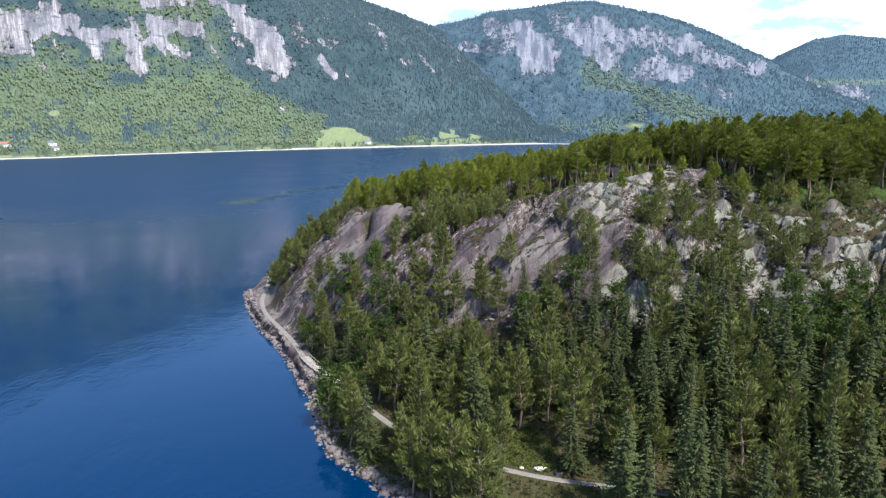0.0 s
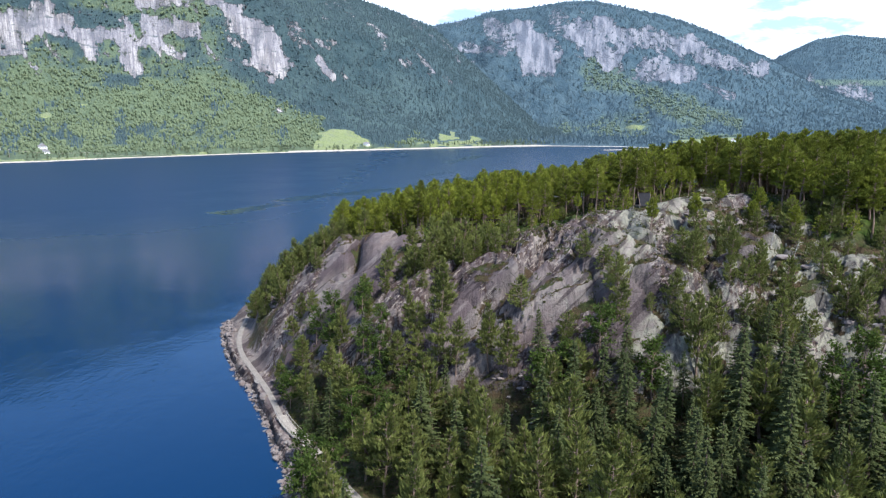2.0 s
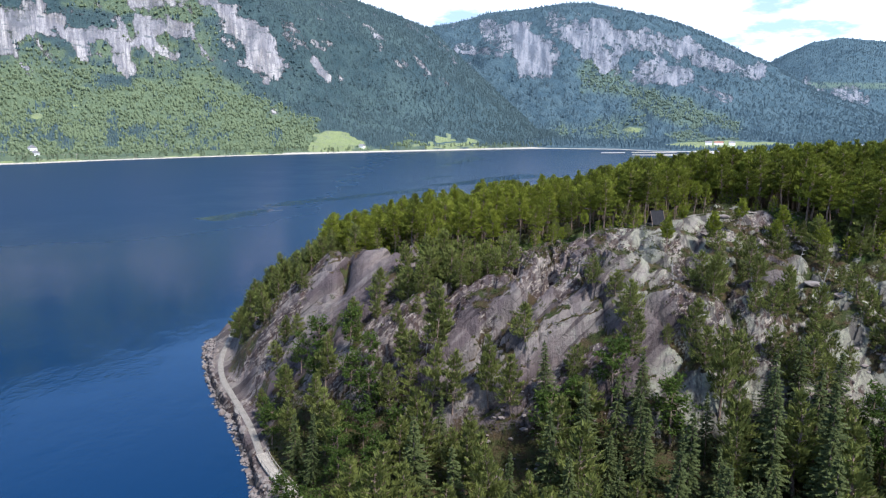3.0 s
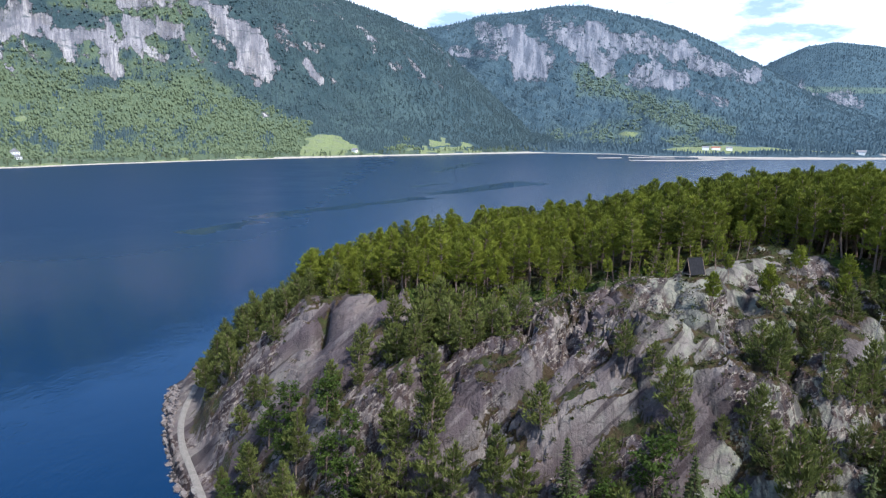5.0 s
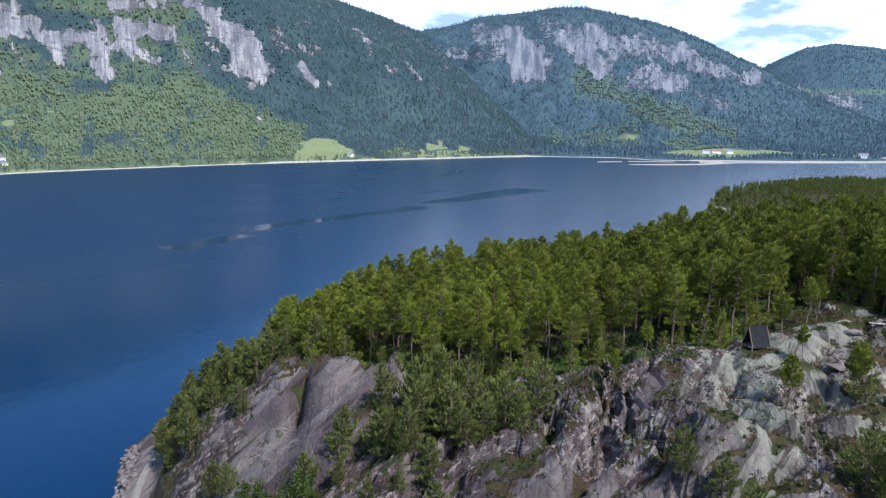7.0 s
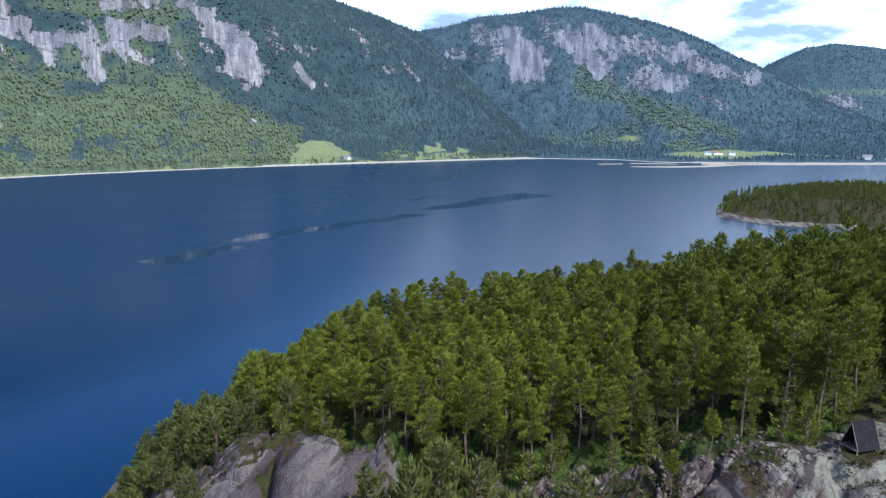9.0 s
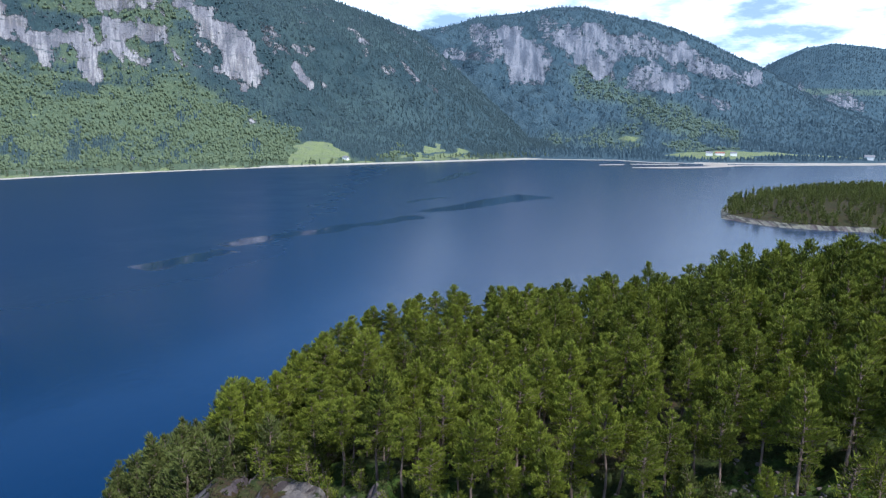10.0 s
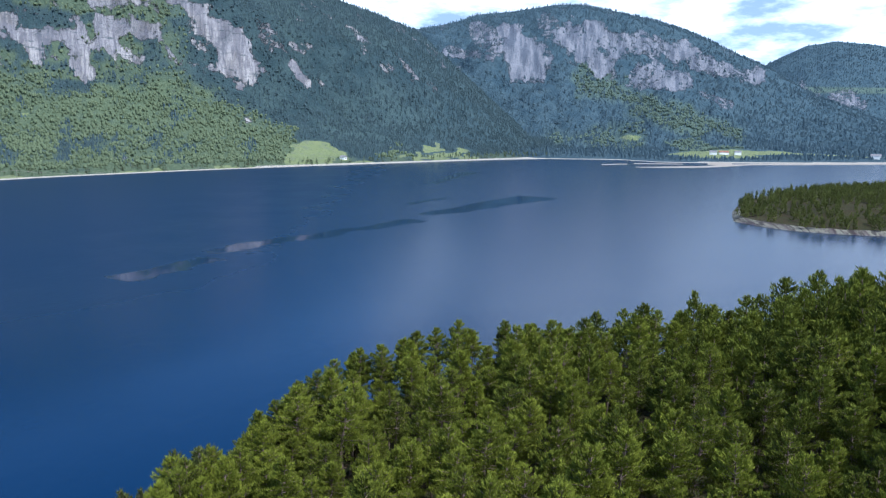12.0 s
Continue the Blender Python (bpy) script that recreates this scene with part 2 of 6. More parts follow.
def mat_mountain():
    s = Mat("mountain_forest_and_cliff")
    big = s.noise(0.006, 5)
    mid = s.noise(0.03, 6, 0.6)
    fine = s.noise(0.16, 5, 0.7)
    # conifer ground tinted blue-grey: aerial haze painted into the base colour
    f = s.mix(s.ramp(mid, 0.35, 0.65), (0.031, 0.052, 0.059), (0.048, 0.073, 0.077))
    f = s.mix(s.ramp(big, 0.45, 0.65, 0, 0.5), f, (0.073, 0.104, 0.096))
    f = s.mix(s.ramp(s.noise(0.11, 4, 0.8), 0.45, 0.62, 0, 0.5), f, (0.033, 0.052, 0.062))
    # the grey attribute sets how much further haze tint is painted on
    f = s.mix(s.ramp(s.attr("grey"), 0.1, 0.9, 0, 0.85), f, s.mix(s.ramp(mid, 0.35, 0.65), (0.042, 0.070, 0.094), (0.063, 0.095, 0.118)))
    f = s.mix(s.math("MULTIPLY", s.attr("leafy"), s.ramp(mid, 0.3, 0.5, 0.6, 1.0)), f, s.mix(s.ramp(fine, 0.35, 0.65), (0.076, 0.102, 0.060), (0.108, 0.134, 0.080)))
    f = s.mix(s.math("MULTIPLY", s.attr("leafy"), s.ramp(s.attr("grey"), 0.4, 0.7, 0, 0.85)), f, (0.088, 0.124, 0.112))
    sep, down = s.n("ShaderNodeSeparateXYZ"), s.n("ShaderNodeCombineXYZ")
    s.l(s.pos, sep.inputs[0])
    s.l(s.attr("bearing"), down.inputs["X"])
    s.l(sep.outputs["Z"], down.inputs["Z"])
    fall = down.outputs[0]
    # water-streaked faces: pale and dark bands down the fall, ledges across it, slanting joints
    streak = s.noise(0.05, 7, 0.68, (1, 0.1, 0.16), (0, 14, 0), fall)
    crack = s.noise(0.02, 8, 0.72, (1, 0.3, 0.5), (0, 0, 35))
    r = s.mix(s.ramp(streak, 0.42, 0.58), (0.145, 0.132, 0.134), (0.38, 0.35, 0.335))
    r = s.mix(s.ramp(s.noise(0.012, 4, 0.6), 0.42, 0.6, 0, 0.6), r, (0.225, 0.215, 0.24))
    r = s.mix(s.ramp(crack, 0.5, 0.66, 0, 0.85), r, (0.085, 0.09, 0.105))
    thin = s.noise(0.2, 6, 0.75, (1, 0.07, 0.12), (0, 14, 0), fall)
    r = s.mix(s.ramp(thin, 0.48, 0.56, 0, 0.7), r, (0.12, 0.115, 0.135))
    r = s.mix(s.ramp(s.noise(0.10, 6, 0.72, (0.3, 0.3, 1.4), (0, 10, 0)), 0.56, 0.64, 0, 0.85), r, (0.055, 0.072, 0.078))
    r = s.mix(s.ramp(s.noise(0.35, 4, 0.8, (1, 1, 0.5)), 0.6, 0.72, 0, 0.5), r, (0.50, 0.46, 0.44))
    mask = s.math("ADD", s.attr("rock"), s.math("MULTIPLY", s.math("SUBTRACT", s.noise(0.05, 8, 0.8, (1, 1, 0.6), (0, 25, 0)), 0.5), 2.3))
    mask = s.math("ADD", mask, s.math("MULTIPLY", s.math("SUBTRACT", streak, 0.5), 0.25))
    # rock turns blue-grey by the same painted haze
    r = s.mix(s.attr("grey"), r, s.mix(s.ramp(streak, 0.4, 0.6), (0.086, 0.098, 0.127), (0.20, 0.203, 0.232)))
    c = s.mix(s.ramp(mask, 0.40, 0.64), f, r)
    meadow = s.mix(s.ramp(fine, 0.3, 0.7), (0.150, 0.186, 0.080), (0.205, 0.224, 0.112))
    meadow = s.mix(s.ramp(s.noise(0.06, 5, 0.7), 0.48, 0.62, 0, 0.7), meadow, (0.15, 0.17, 0.115))
    c = s.mix(s.ramp(s.math("ADD", s.attr("meadow"), s.math("MULTIPLY", s.math("SUBTRACT", mid, 0.5), 0.5)), 0.45, 0.55), c, meadow)
    sand = s.mix(s.ramp(fine, 0.3, 0.7), (0.32, 0.29, 0.25), (0.42, 0.38, 0.33))
    c = s.mix(s.ramp(s.attr("sand"), 0.45, 0.55), c, sand)
    s.bump(s.math("ADD", fine, s.math("MULTIPLY", s.math("MULTIPLY", streak, s.ramp(mask, 0.47, 0.56)), 1.5)), 1.0, 5.0)
    return s.done(c, 0.95, 0.1)


def mat_foliage(name, dark, light, tip, through=0.3, patch=0.12, vary=1.0):
    s = Mat(name)
    inf = s.n("ShaderNodeObjectInfo")
    geo = s.n("ShaderNodeNewGeometry")
    own = s.math("FRACT", s.math("ADD", inf.outputs["Random"], s.attr("tone")))
    c = s.mix(own, dark, light)
    c = s.mix(s.ramp(geo.outputs["Random Per Island"], 0.3, 1.0, 0, 0.8, False), c, tip)
    c = s.mix(s.ramp(geo.outputs["Random Per Island"], 0.25, 0.0, 0, 0.5 * vary, False), c, tuple(v * 0.5 for v in dark))
    c = s.mix(s.ramp(s.noise(patch, 4), 0.42, 0.62, 0, 0.6), c, light)
    c = s.mix(s.ramp(s.noise(patch * 2.7, 2), 0.56, 0.7, 0, 0.6 * vary), c, tuple(v * 0.6 for v in dark))
    s.done(c, 0.7, 0.1)
    tr, mx = s.n("ShaderNodeBsdfTranslucent"), s.n("ShaderNodeMixShader")
    s.l(c, tr.inputs["Color"])
    mx.inputs[0].default_value = through
    s.l(s.b.outputs[0], mx.inputs[1])
    s.l(tr.outputs[0], mx.inputs[2])
    s.l(mx.outputs[0], s.out.inputs["Surface"])
    return s.m


def mat_bark(name, a, b, z0=None):
    s = Mat(name)
    n = s.noise(6.0, 6, 0.7, (1, 1, 0.3))
    s.bump(n, 0.6, 0.03)
    return s.done(s.mix(s.ramp(n, 0.35, 0.65), a, b), 0.9, 0.2)


def mat_plain(name, a, b, scale=3.0, rough=0.8, spec=0.3, stretch=(1, 1, 1), bump=0.3, dist=0.02):
    s = Mat(name)
    n = s.noise(scale, 7, 0.65, stretch)
    n2 = s.noise(scale * 0.13, 4, 0.6)
    c = s.mix(s.ramp(n, 0.3, 0.7), a, b)
    c = s.mix(s.ramp(n2, 0.4, 0.7, 0, 0.4), c, tuple(v * 0.7 for v in a))
    s.bump(n, bump, dist)
    return s.done(c, rough, spec)


def mat_stone(name, k):
    s = Mat(name)
    inf = s.n("ShaderNodeObjectInfo")
    n = s.noise(3.2, 8, 0.7)
    n2 = s.noise(0.8, 5, 0.6)
    c = s.mix(inf.outputs["Random"], (0.25 * k, 0.19 * k, 0.17 * k), (0.36 * k, 0.30 * k, 0.275 * k))
    c = s.mix(s.ramp(n, 0.4, 0.75, 0, 0.7), c, (0.12 * k, 0.10 * k, 0.10 * k))
    c = s.mix(s.ramp(n2, 0.5, 0.7, 0, 0.6), c, (0.44 * k, 0.43 * k, 0.40 * k))
    s.bump(n, 0.7, 0.12)
    return s.done(c, 0.85, 0.3)


def mat_water():
    """Deep lake water; small wind waves, laid flat along the slick lines."""
    s = Mat("lake_water")
    sep = s.n("ShaderNodeSeparateXYZ")
    warp = s.noise(0.02, 3, 0.6)
    fine = s.noise(0.07, 4, 0.65)
    s.l(s.pos, sep.inputs[0])
    x, y = sep.outputs["X"], sep.outputs["Y"]

    def slick(x0, y0, x1, y1, w0, w1, wob):
        """Mask of a streak from one end to the other, w0 and w1 wide, with a wavering edge."""
        L = math.hypot(x1 - x0, y1 - y0)
        ux, uy = (x1 - x0) / L, (y1 - y0) / L
        dx, dy = s.math("SUBTRACT", x, x0), s.math("SUBTRACT", y, y0)
        u = s.math("ADD", s.math("MULTIPLY", dx, ux / L), s.math("MULTIPLY", dy, uy / L))
        v = s.math("ADD", s.math("MULTIPLY", dx, -uy), s.math("MULTIPLY", dy, ux))
        v = s.math("ADD", v, s.math("MULTIPLY", s.math("SUBTRACT", warp, 0.5), wob))
        half = s.ramp(u, 0, 1, w0, w1, False)
        half = s.math("MULTIPLY", half, s.ramp(fine, 0.3, 0.6, 0.7, 1.25))
        d = s.math("SUBTRACT", half, s.math("ABSOLUTE", v))
        ends = s.math("MULTIPLY", s.ramp(u, 0, 0.08), s.ramp(u, 1.0, 0.93))
        return s.math("MULTIPLY", s.ramp(d, -2.0, 4.0), ends)

    m = slick(-134, 552, -2, 704, 8, 10, 22)
    for a in ((-6, 722, 122, 884, 9, 24, 22), (-150, 480, -118, 540, 9, 9, 20), (0, 1010, 72, 1250, 6, 16, 20), (-20, 800, 18, 860, 5, 5, 24)):
        m = s.math("MAXIMUM", m, slick(*a))
    w1, w2, w3 = s.noise(0.9, 3, 0.6, (1, 0.6, 1), (0, 0, 25)), s.noise(0.22, 3, 0.6, (1, 0.5, 1), (0, 0, 10)), s.noise(0.035, 3, 0.6)
    amount = s.math("MULTIPLY", s.ramp(m, 0, 1, 1, 0.06), s.ramp(w3, 0.4, 0.62, 0.2, 0.75))
    h = s.math("ADD", s.math("MULTIPLY", w1, 0.35), w2)
    b = s.n("ShaderNodeBump")
    b.inputs["Distance"].default_value = 0.16
    s.l(amount, b.inputs["Strength"])
    s.l(h, b.inputs["Height"])
    s.l(b.outputs[0], s.b.inputs["Normal"])
    s.b.inputs["IOR"].default_value = 1.33
    # a breeze along the mountain's foot; light ripples on the open water, calm close to the headland
    foot = s.ramp(s.math("ADD", x, s.math("MULTIPLY", s.math("SUBTRACT", warp, 0.5), 160)), 40, -300)
    away = s.ramp(s.math("ADD", y, s.math("MULTIPLY", s.math("SUBTRACT", warp, 0.5), 160)), 180, 520)
    wind = s.math("MULTIPLY", s.math("MULTIPLY", s.ramp(foot, 0, 1, 0.17, 0.33), away), s.ramp(m, 0, 1, 1, 0))
    return s.done((0.001, 0.015, 0.050), s.math("ADD", s.ramp(m, 0, 1, 0.06, 0.05), wind), 0.5)


M_LAND, M_MOUNT, M_WATER = mat_headland(), mat_mountain(), mat_water()
M_STONE = mat_stone("shore_stone", 0.47)
M_PINE = mat_foliage("pine_needles", (0.038, 0.050, 0.009), (0.164, 0.184, 0.020), (0.226, 0.244, 0.028), 0.14, 0.1)
M_SPRUCE = mat_foliage("spruce_needles", (0.029, 0.040, 0.015), (0.060, 0.072, 0.024), (0.089, 0.100, 0.036), 0.2)
M_GREYPINE = mat_foliage("grey_pine_needles", (0.063, 0.076, 0.020), (0.123, 0.137, 0.034), (0.168, 0.177, 0.049), 0.3)
# M_PINE colours dimmed: shade over the eastern wood painted into the needles
M_SHADEPINE = mat_foliage("shaded_pine_needles", (0.034, 0.046, 0.009), (0.132, 0.150, 0.018), (0.186, 0.202, 0.025), 0.14, 0.1)
M_LEAF = mat_foliage("birch_leaves", (0.029, 0.049, 0.009), (0.051, 0.076, 0.014), (0.075, 0.104, 0.020), 0.35)
M_SHRUB = mat_foliage("heath_leaves", (0.036, 0.042, 0.014), (0.058, 0.064, 0.018), (0.085, 0.075, 0.028))
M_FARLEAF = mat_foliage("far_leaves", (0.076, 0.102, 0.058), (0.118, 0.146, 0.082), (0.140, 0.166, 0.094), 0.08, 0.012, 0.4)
# blue in these three is aerial haze painted in, strongest in the distant needles
M_FARBIRCH = mat_foliage("distant_haze_birch", (0.083, 0.114, 0.094), (0.104, 0.137, 0.104), (0.118, 0.150, 0.111), 0.08, 0.012, 0.3)
M_FAR = mat_foliage("far_haze_needles", (0.046, 0.071, 0.081), (0.063, 0.091, 0.100), (0.070, 0.098, 0.103), 0.08, 0.008, 0.3)
M_FARHAZE = mat_foliage("distant_haze_needles", (0.055, 0.085, 0.109), (0.070, 0.105, 0.126), (0.078, 0.112, 0.132), 0.08, 0.006, 0.3)
M_BARK = mat_bark("pine_bark", (0.10, 0.066, 0.050), (0.20, 0.150, 0.120))
M_DEAD = mat_bark("bleached_wood", (0.17, 0.155, 0.14), (0.30, 0.28, 0.255))
M_GRAVEL = mat_plain("gravel", (0.14, 0.122, 0.105), (0.235, 0.21, 0.185), 5.0, 0.95, 0.2)
M_BED = mat_plain("lake_bed", (0.05, 0.045, 0.035), (0.09, 0.08, 0.06), 0.4)


# ---------------------------------------------------------------- mesh helpers
def mesh_of(name, verts, tris, mat, smooth=False, quads=None, attrs=None):
    """A mesh from arrays of points, triangles and (or) quads."""
    me = bpy.data.meshes.new(name)
    verts = np.asarray(verts, np.float32)
    faces = [np.asarray(f, np.int32) for f in (tris, quads) if f is not None and len(f)]
    me.vertices.add(len(verts))
    me.vertices.foreach_set("co", verts.ravel())
    loops = np.concatenate([f.ravel() for f in faces])
    sizes = np.concatenate([np.full(len(f), f.shape[1], np.int32) for f in faces])
    me.loops.add(len(loops))
    me.loops.foreach_set("vertex_index", loops)
    me.polygons.add(len(sizes))
    me.polygons.foreach_set("loop_start", np.concatenate([[0], np.cumsum(sizes)[:-1]]).astype(np.int32))
    me.update(calc_edges=True)
    me.polygons.foreach_set("use_smooth", np.full(len(sizes), smooth))
    for key, val in (attrs or {}).items():
        me.attributes.new(key, "FLOAT", "POINT").data.foreach_set("value", np.asarray(val, np.float32).ravel())
    me.materials.append(mat)
    return me


def part(name, bm, material, parent, label=""):
    me = bm
    if isinstance(bm, bmesh.types.BMesh):
        me = bpy.data.meshes.new(name)
        bm.to_mesh(me)
        bm.free()
        me.materials.append(material)
    ob = new(name, me)
    ob.parent = parent
    return tagged(ob, label)


def grid_quads(nu, nv):
    i = np.arange((nu - 1) * (nv - 1))
    a = (i // (nv - 1)) * nv + i % (nv - 1)
    return np.stack([a, a + nv, a + nv + 1, a + 1], 1)


def vnoise(x, y, seed=0):
    """Smooth lattice noise, 0 to 1."""
    xi, yi = np.floor(x).astype(np.int64), np.floor(y).astype(np.int64)
    fx, fy = x - xi, y - yi
    fx, fy = fx * fx * (3 - 2 * fx), fy * fy * (3 - 2 * fy)

    def h(a, b):
        v = (a * 374761393 + b * 668265263 + seed * 974634533) & 0xFFFFFFFF
        v = ((v ^ (v >> 13)) * 1274126177) & 0xFFFFFFFF
        return ((v ^ (v >> 16)) & 0xFFFFFF) / float(0xFFFFFF)

    a = h(xi, yi) * (1 - fx) + h(xi + 1, yi) * fx
    b = h(xi, yi + 1) * (1 - fx) + h(xi + 1, yi + 1) * fx
    return a * (1 - fy) + b * fy


def fbm(x, y, seed=0, octaves=5, gain=0.5):
    t, a, s = 0, 1.0, 0
    for k in range(octaves):
        t, s, a = t + a * vnoise(x * 2.03**k, y * 2.03**k, seed + 17 * k), s + a, a * gain
    return t / s


def sstep(v, lo, hi):
    t = np.clip((v - lo) / (hi - lo), 0, 1)
    return t * t * (3 - 2 * t)


# ---------------------------------------------------------------- the headland's shape
MID = (45.0, 225.0)
SHORE = [(-68, 236, 0), (-61.6, 216, 0), (-53, 195, 0), (-44, 180, 0), (-36, 162, 0), (-29, 145, 0), (-24.3, 128, 0), (-21.6, 120, 0), (-14.5, 110.5, 0), (-8, 103, 0),
         (2, 92, 0), (16, 82, 0), (40, 70, 0), (90, 55, 0), (170, 40, 0), (300, 20, 0), (560, 80, 0), (600, 380, 0), (420, 430, 0), (300, 420, 0), (200, 380, 0), (120, 335, 0),
         (50, 322, 0), (-5, 308, 0), (-42, 285, 0), (-64, 252, 0)]
FOOT = [(-60, 236, 3.5), (-56, 218, 3.2), (-49, 198, 3.2), (-40, 181, 3.6), (-30, 167, 5), (-18, 157, 8), (-5, 149, 9), (10, 143, 11), (25, 138, 13), (40, 134, 15), (55, 131, 16),
        (80, 128, 17), (110, 122, 18), (150, 110, 20), (230, 95, 22), (400, 80, 25), (500, 200, 28), (480, 330, 20), (380, 370, 15), (250, 350, 15), (170, 330, 14), (110, 300, 14),
        (50, 297, 12), (-5, 285, 10), (-38, 266, 8), (-57, 248, 5)]
CREST = [(-31, 236, 22), (-30, 218, 26), (-24, 201, 31), (-11, 192, 33.5), (2, 176, 33), (14, 169, 35.5), (30, 162, 40), (40, 158, 41.5), (50, 155, 40), (62, 152, 38), (80, 150, 37),
         (110, 150, 40), (150, 148, 42), (230, 140, 44), (350, 150, 46), (420, 230, 48), (340, 310, 44), (230, 300, 40), (150, 280, 42), (100, 275, 42), (50, 272, 36), (5, 265, 32), (-20, 252, 27)]
TOP = [(-15, 228, 29), (-6, 216, 32.5), (8, 203, 37), (20, 195, 39), (30, 190, 41.5), (44, 178, 46), (52, 177, 47), (62, 186, 48.5), (80, 180, 47.5), (110, 180, 49.5), (160, 190, 51),
       (250, 200, 52), (300, 230, 52), (200, 260, 50), (120, 255, 46), (70, 250, 42), (45, 250, 39), (15, 245, 36), (-8, 240, 31)]


def ring(line):
    """A closed line round MID as radius and height over the bearing."""
    a = sorted((math.atan2(y - MID[1], x - MID[0]), math.hypot(x - MID[0], y - MID[1]), z) for x, y, z in line)
    a = np.array([(t - math.tau, r, z) for t, r, z in a[-2:]] + a + [(t + math.tau, r, z) for t, r, z in a[:2]])
    return a.T


RINGS = [ring(r) for r in (TOP, CREST, FOOT, SHORE)]


def zones(x, y):
    """Radii and heights of the four lines at a place's bearing, and its own radius and bearing."""
    t, r = np.arctan2(y - MID[1], x - MID[0]), np.hypot(x - MID[0], y - MID[1])
    return t, r, [(np.interp(t, g[0], g[1]), np.interp(t, g[0], g[2])) for g in RINGS]


def band(x, y):
    """0 on the flat top, 1 at the top's rim, 2 at the crest, 3 at the cliff's foot, 4 at the water."""
    t, r, ((a, _), (b, _), (c, _), (d, _)) = zones(x, y)
    return np.select([r < a, r < b, r < c], [r / a, 1 + (r - a) / (b - a), 2 + (r - b) / (c - b)], 3 + (r - c) / (d - c))


def saw(v, sharp=0.82):
    f = v - np.floor(v)
    return np.where(f < sharp, f / sharp, (1 - f) / (1 - sharp))


# the gravel way along the water and under the trees: x, y, height
WAY = [(-62, 246, 3.2), (-59.2, 231.6, 3.2), (-57.3, 215, 3), (-52.8, 200.5, 3), (-46, 187.7, 3), (-38.1, 172.9, 3), (-31.3, 156.2, 3), (-23.7, 145.6, 3), (-14, 130, 3.2), (-6.7, 118.5, 3.6),
       (4.7, 108, 4), (15.3, 102.6, 4), (26.3, 99.8, 4), (37.6, 97, 4), (80, 88, 4.5), (140, 78, 5)]


def way_near(x, y):
    """Distance from the gravel way, and its height there."""
    best, high = np.full(x.shape, 1e9), np.zeros(x.shape)
    for (x0, y0, z0), (x1, y1, z1) in zip(WAY, WAY[1:]):
        dx, dy = x1 - x0, y1 - y0
        k = np.clip(((x - x0) * dx + (y - y0) * dy) / (dx * dx + dy * dy), 0, 1)
        d = np.hypot(x - x0 - k * dx, y - y0 - k * dy)
        high = np.where(d < best, z0 + (z1 - z0) * k, high)
        best = np.minimum(best, d)
    return best, high


def blocks(u, v, seed):
    """Broken rock: each cell of a jittered grid has its own level and tilt; deep joints between them."""
    iu, iv = np.floor(u).astype(np.int64), np.floor(v).astype(np.int64)
    d1, d2, level = np.full(u.shape, 9.0), np.full(u.shape, 9.0), np.zeros(u.shape)
    for a in (-1, 0, 1):
        for b in (-1, 0, 1):
            cu, cv = iu + a, iv + b
            h = [vnoise(cu + 0.0, cv + 0.0, seed + k) for k in range(5)]
            du, dv = u - cu - h[0], v - cv - h[1]
            d = np.hypot(du, dv)
            lv = h[2] - 0.5 + (h[3] - 0.5) * du * 1.1 + (h[4] - 0.5) * dv * 1.1
            level = np.where(d < d1, lv, level)
            d2 = np.minimum(np.maximum(d, d1), d2)
            d1 = np.minimum(d, d1)
    return level - 0.35 * (1 - sstep(d2 - d1, 0.0, 0.13))


def pillows(u, v, seed):
    """Rounded rock backs that meet in narrow clefts."""
    iu, iv = np.floor(u).astype(np.int64), np.floor(v).astype(np.int64)
    d1, d2 = np.full(u.shape, 9.0), np.full(u.shape, 9.0)
    for a in (-1, 0, 1):
        for b in (-1, 0, 1):
            cu, cv = iu + a, iv + b
            d = np.hypot(u - cu - vnoise(cu + 0.0, cv + 0.0, seed), v - cv - vnoise(cu + 0.0, cv + 0.0, seed + 1))
            d2 = np.minimum(np.maximum(d, d1), d2)
            d1 = np.minimum(d, d1)
    return np.sqrt(np.clip(d2 - d1, 0, 1)) - 0.6


def shatter(x, y):
    """Where the rock is broken small, 0 to 1."""
    return sstep(fbm(x / 9, y / 9, 71, 4) + 0.1 * np.exp(-(((x - 20) / 17) ** 2 + ((y - 165) / 9) ** 2)), 0.49, 0.61) * (1 - 0.9 * np.exp(-(((x + 14) / 12) ** 2 + ((y - 188) / 13) ** 2)))


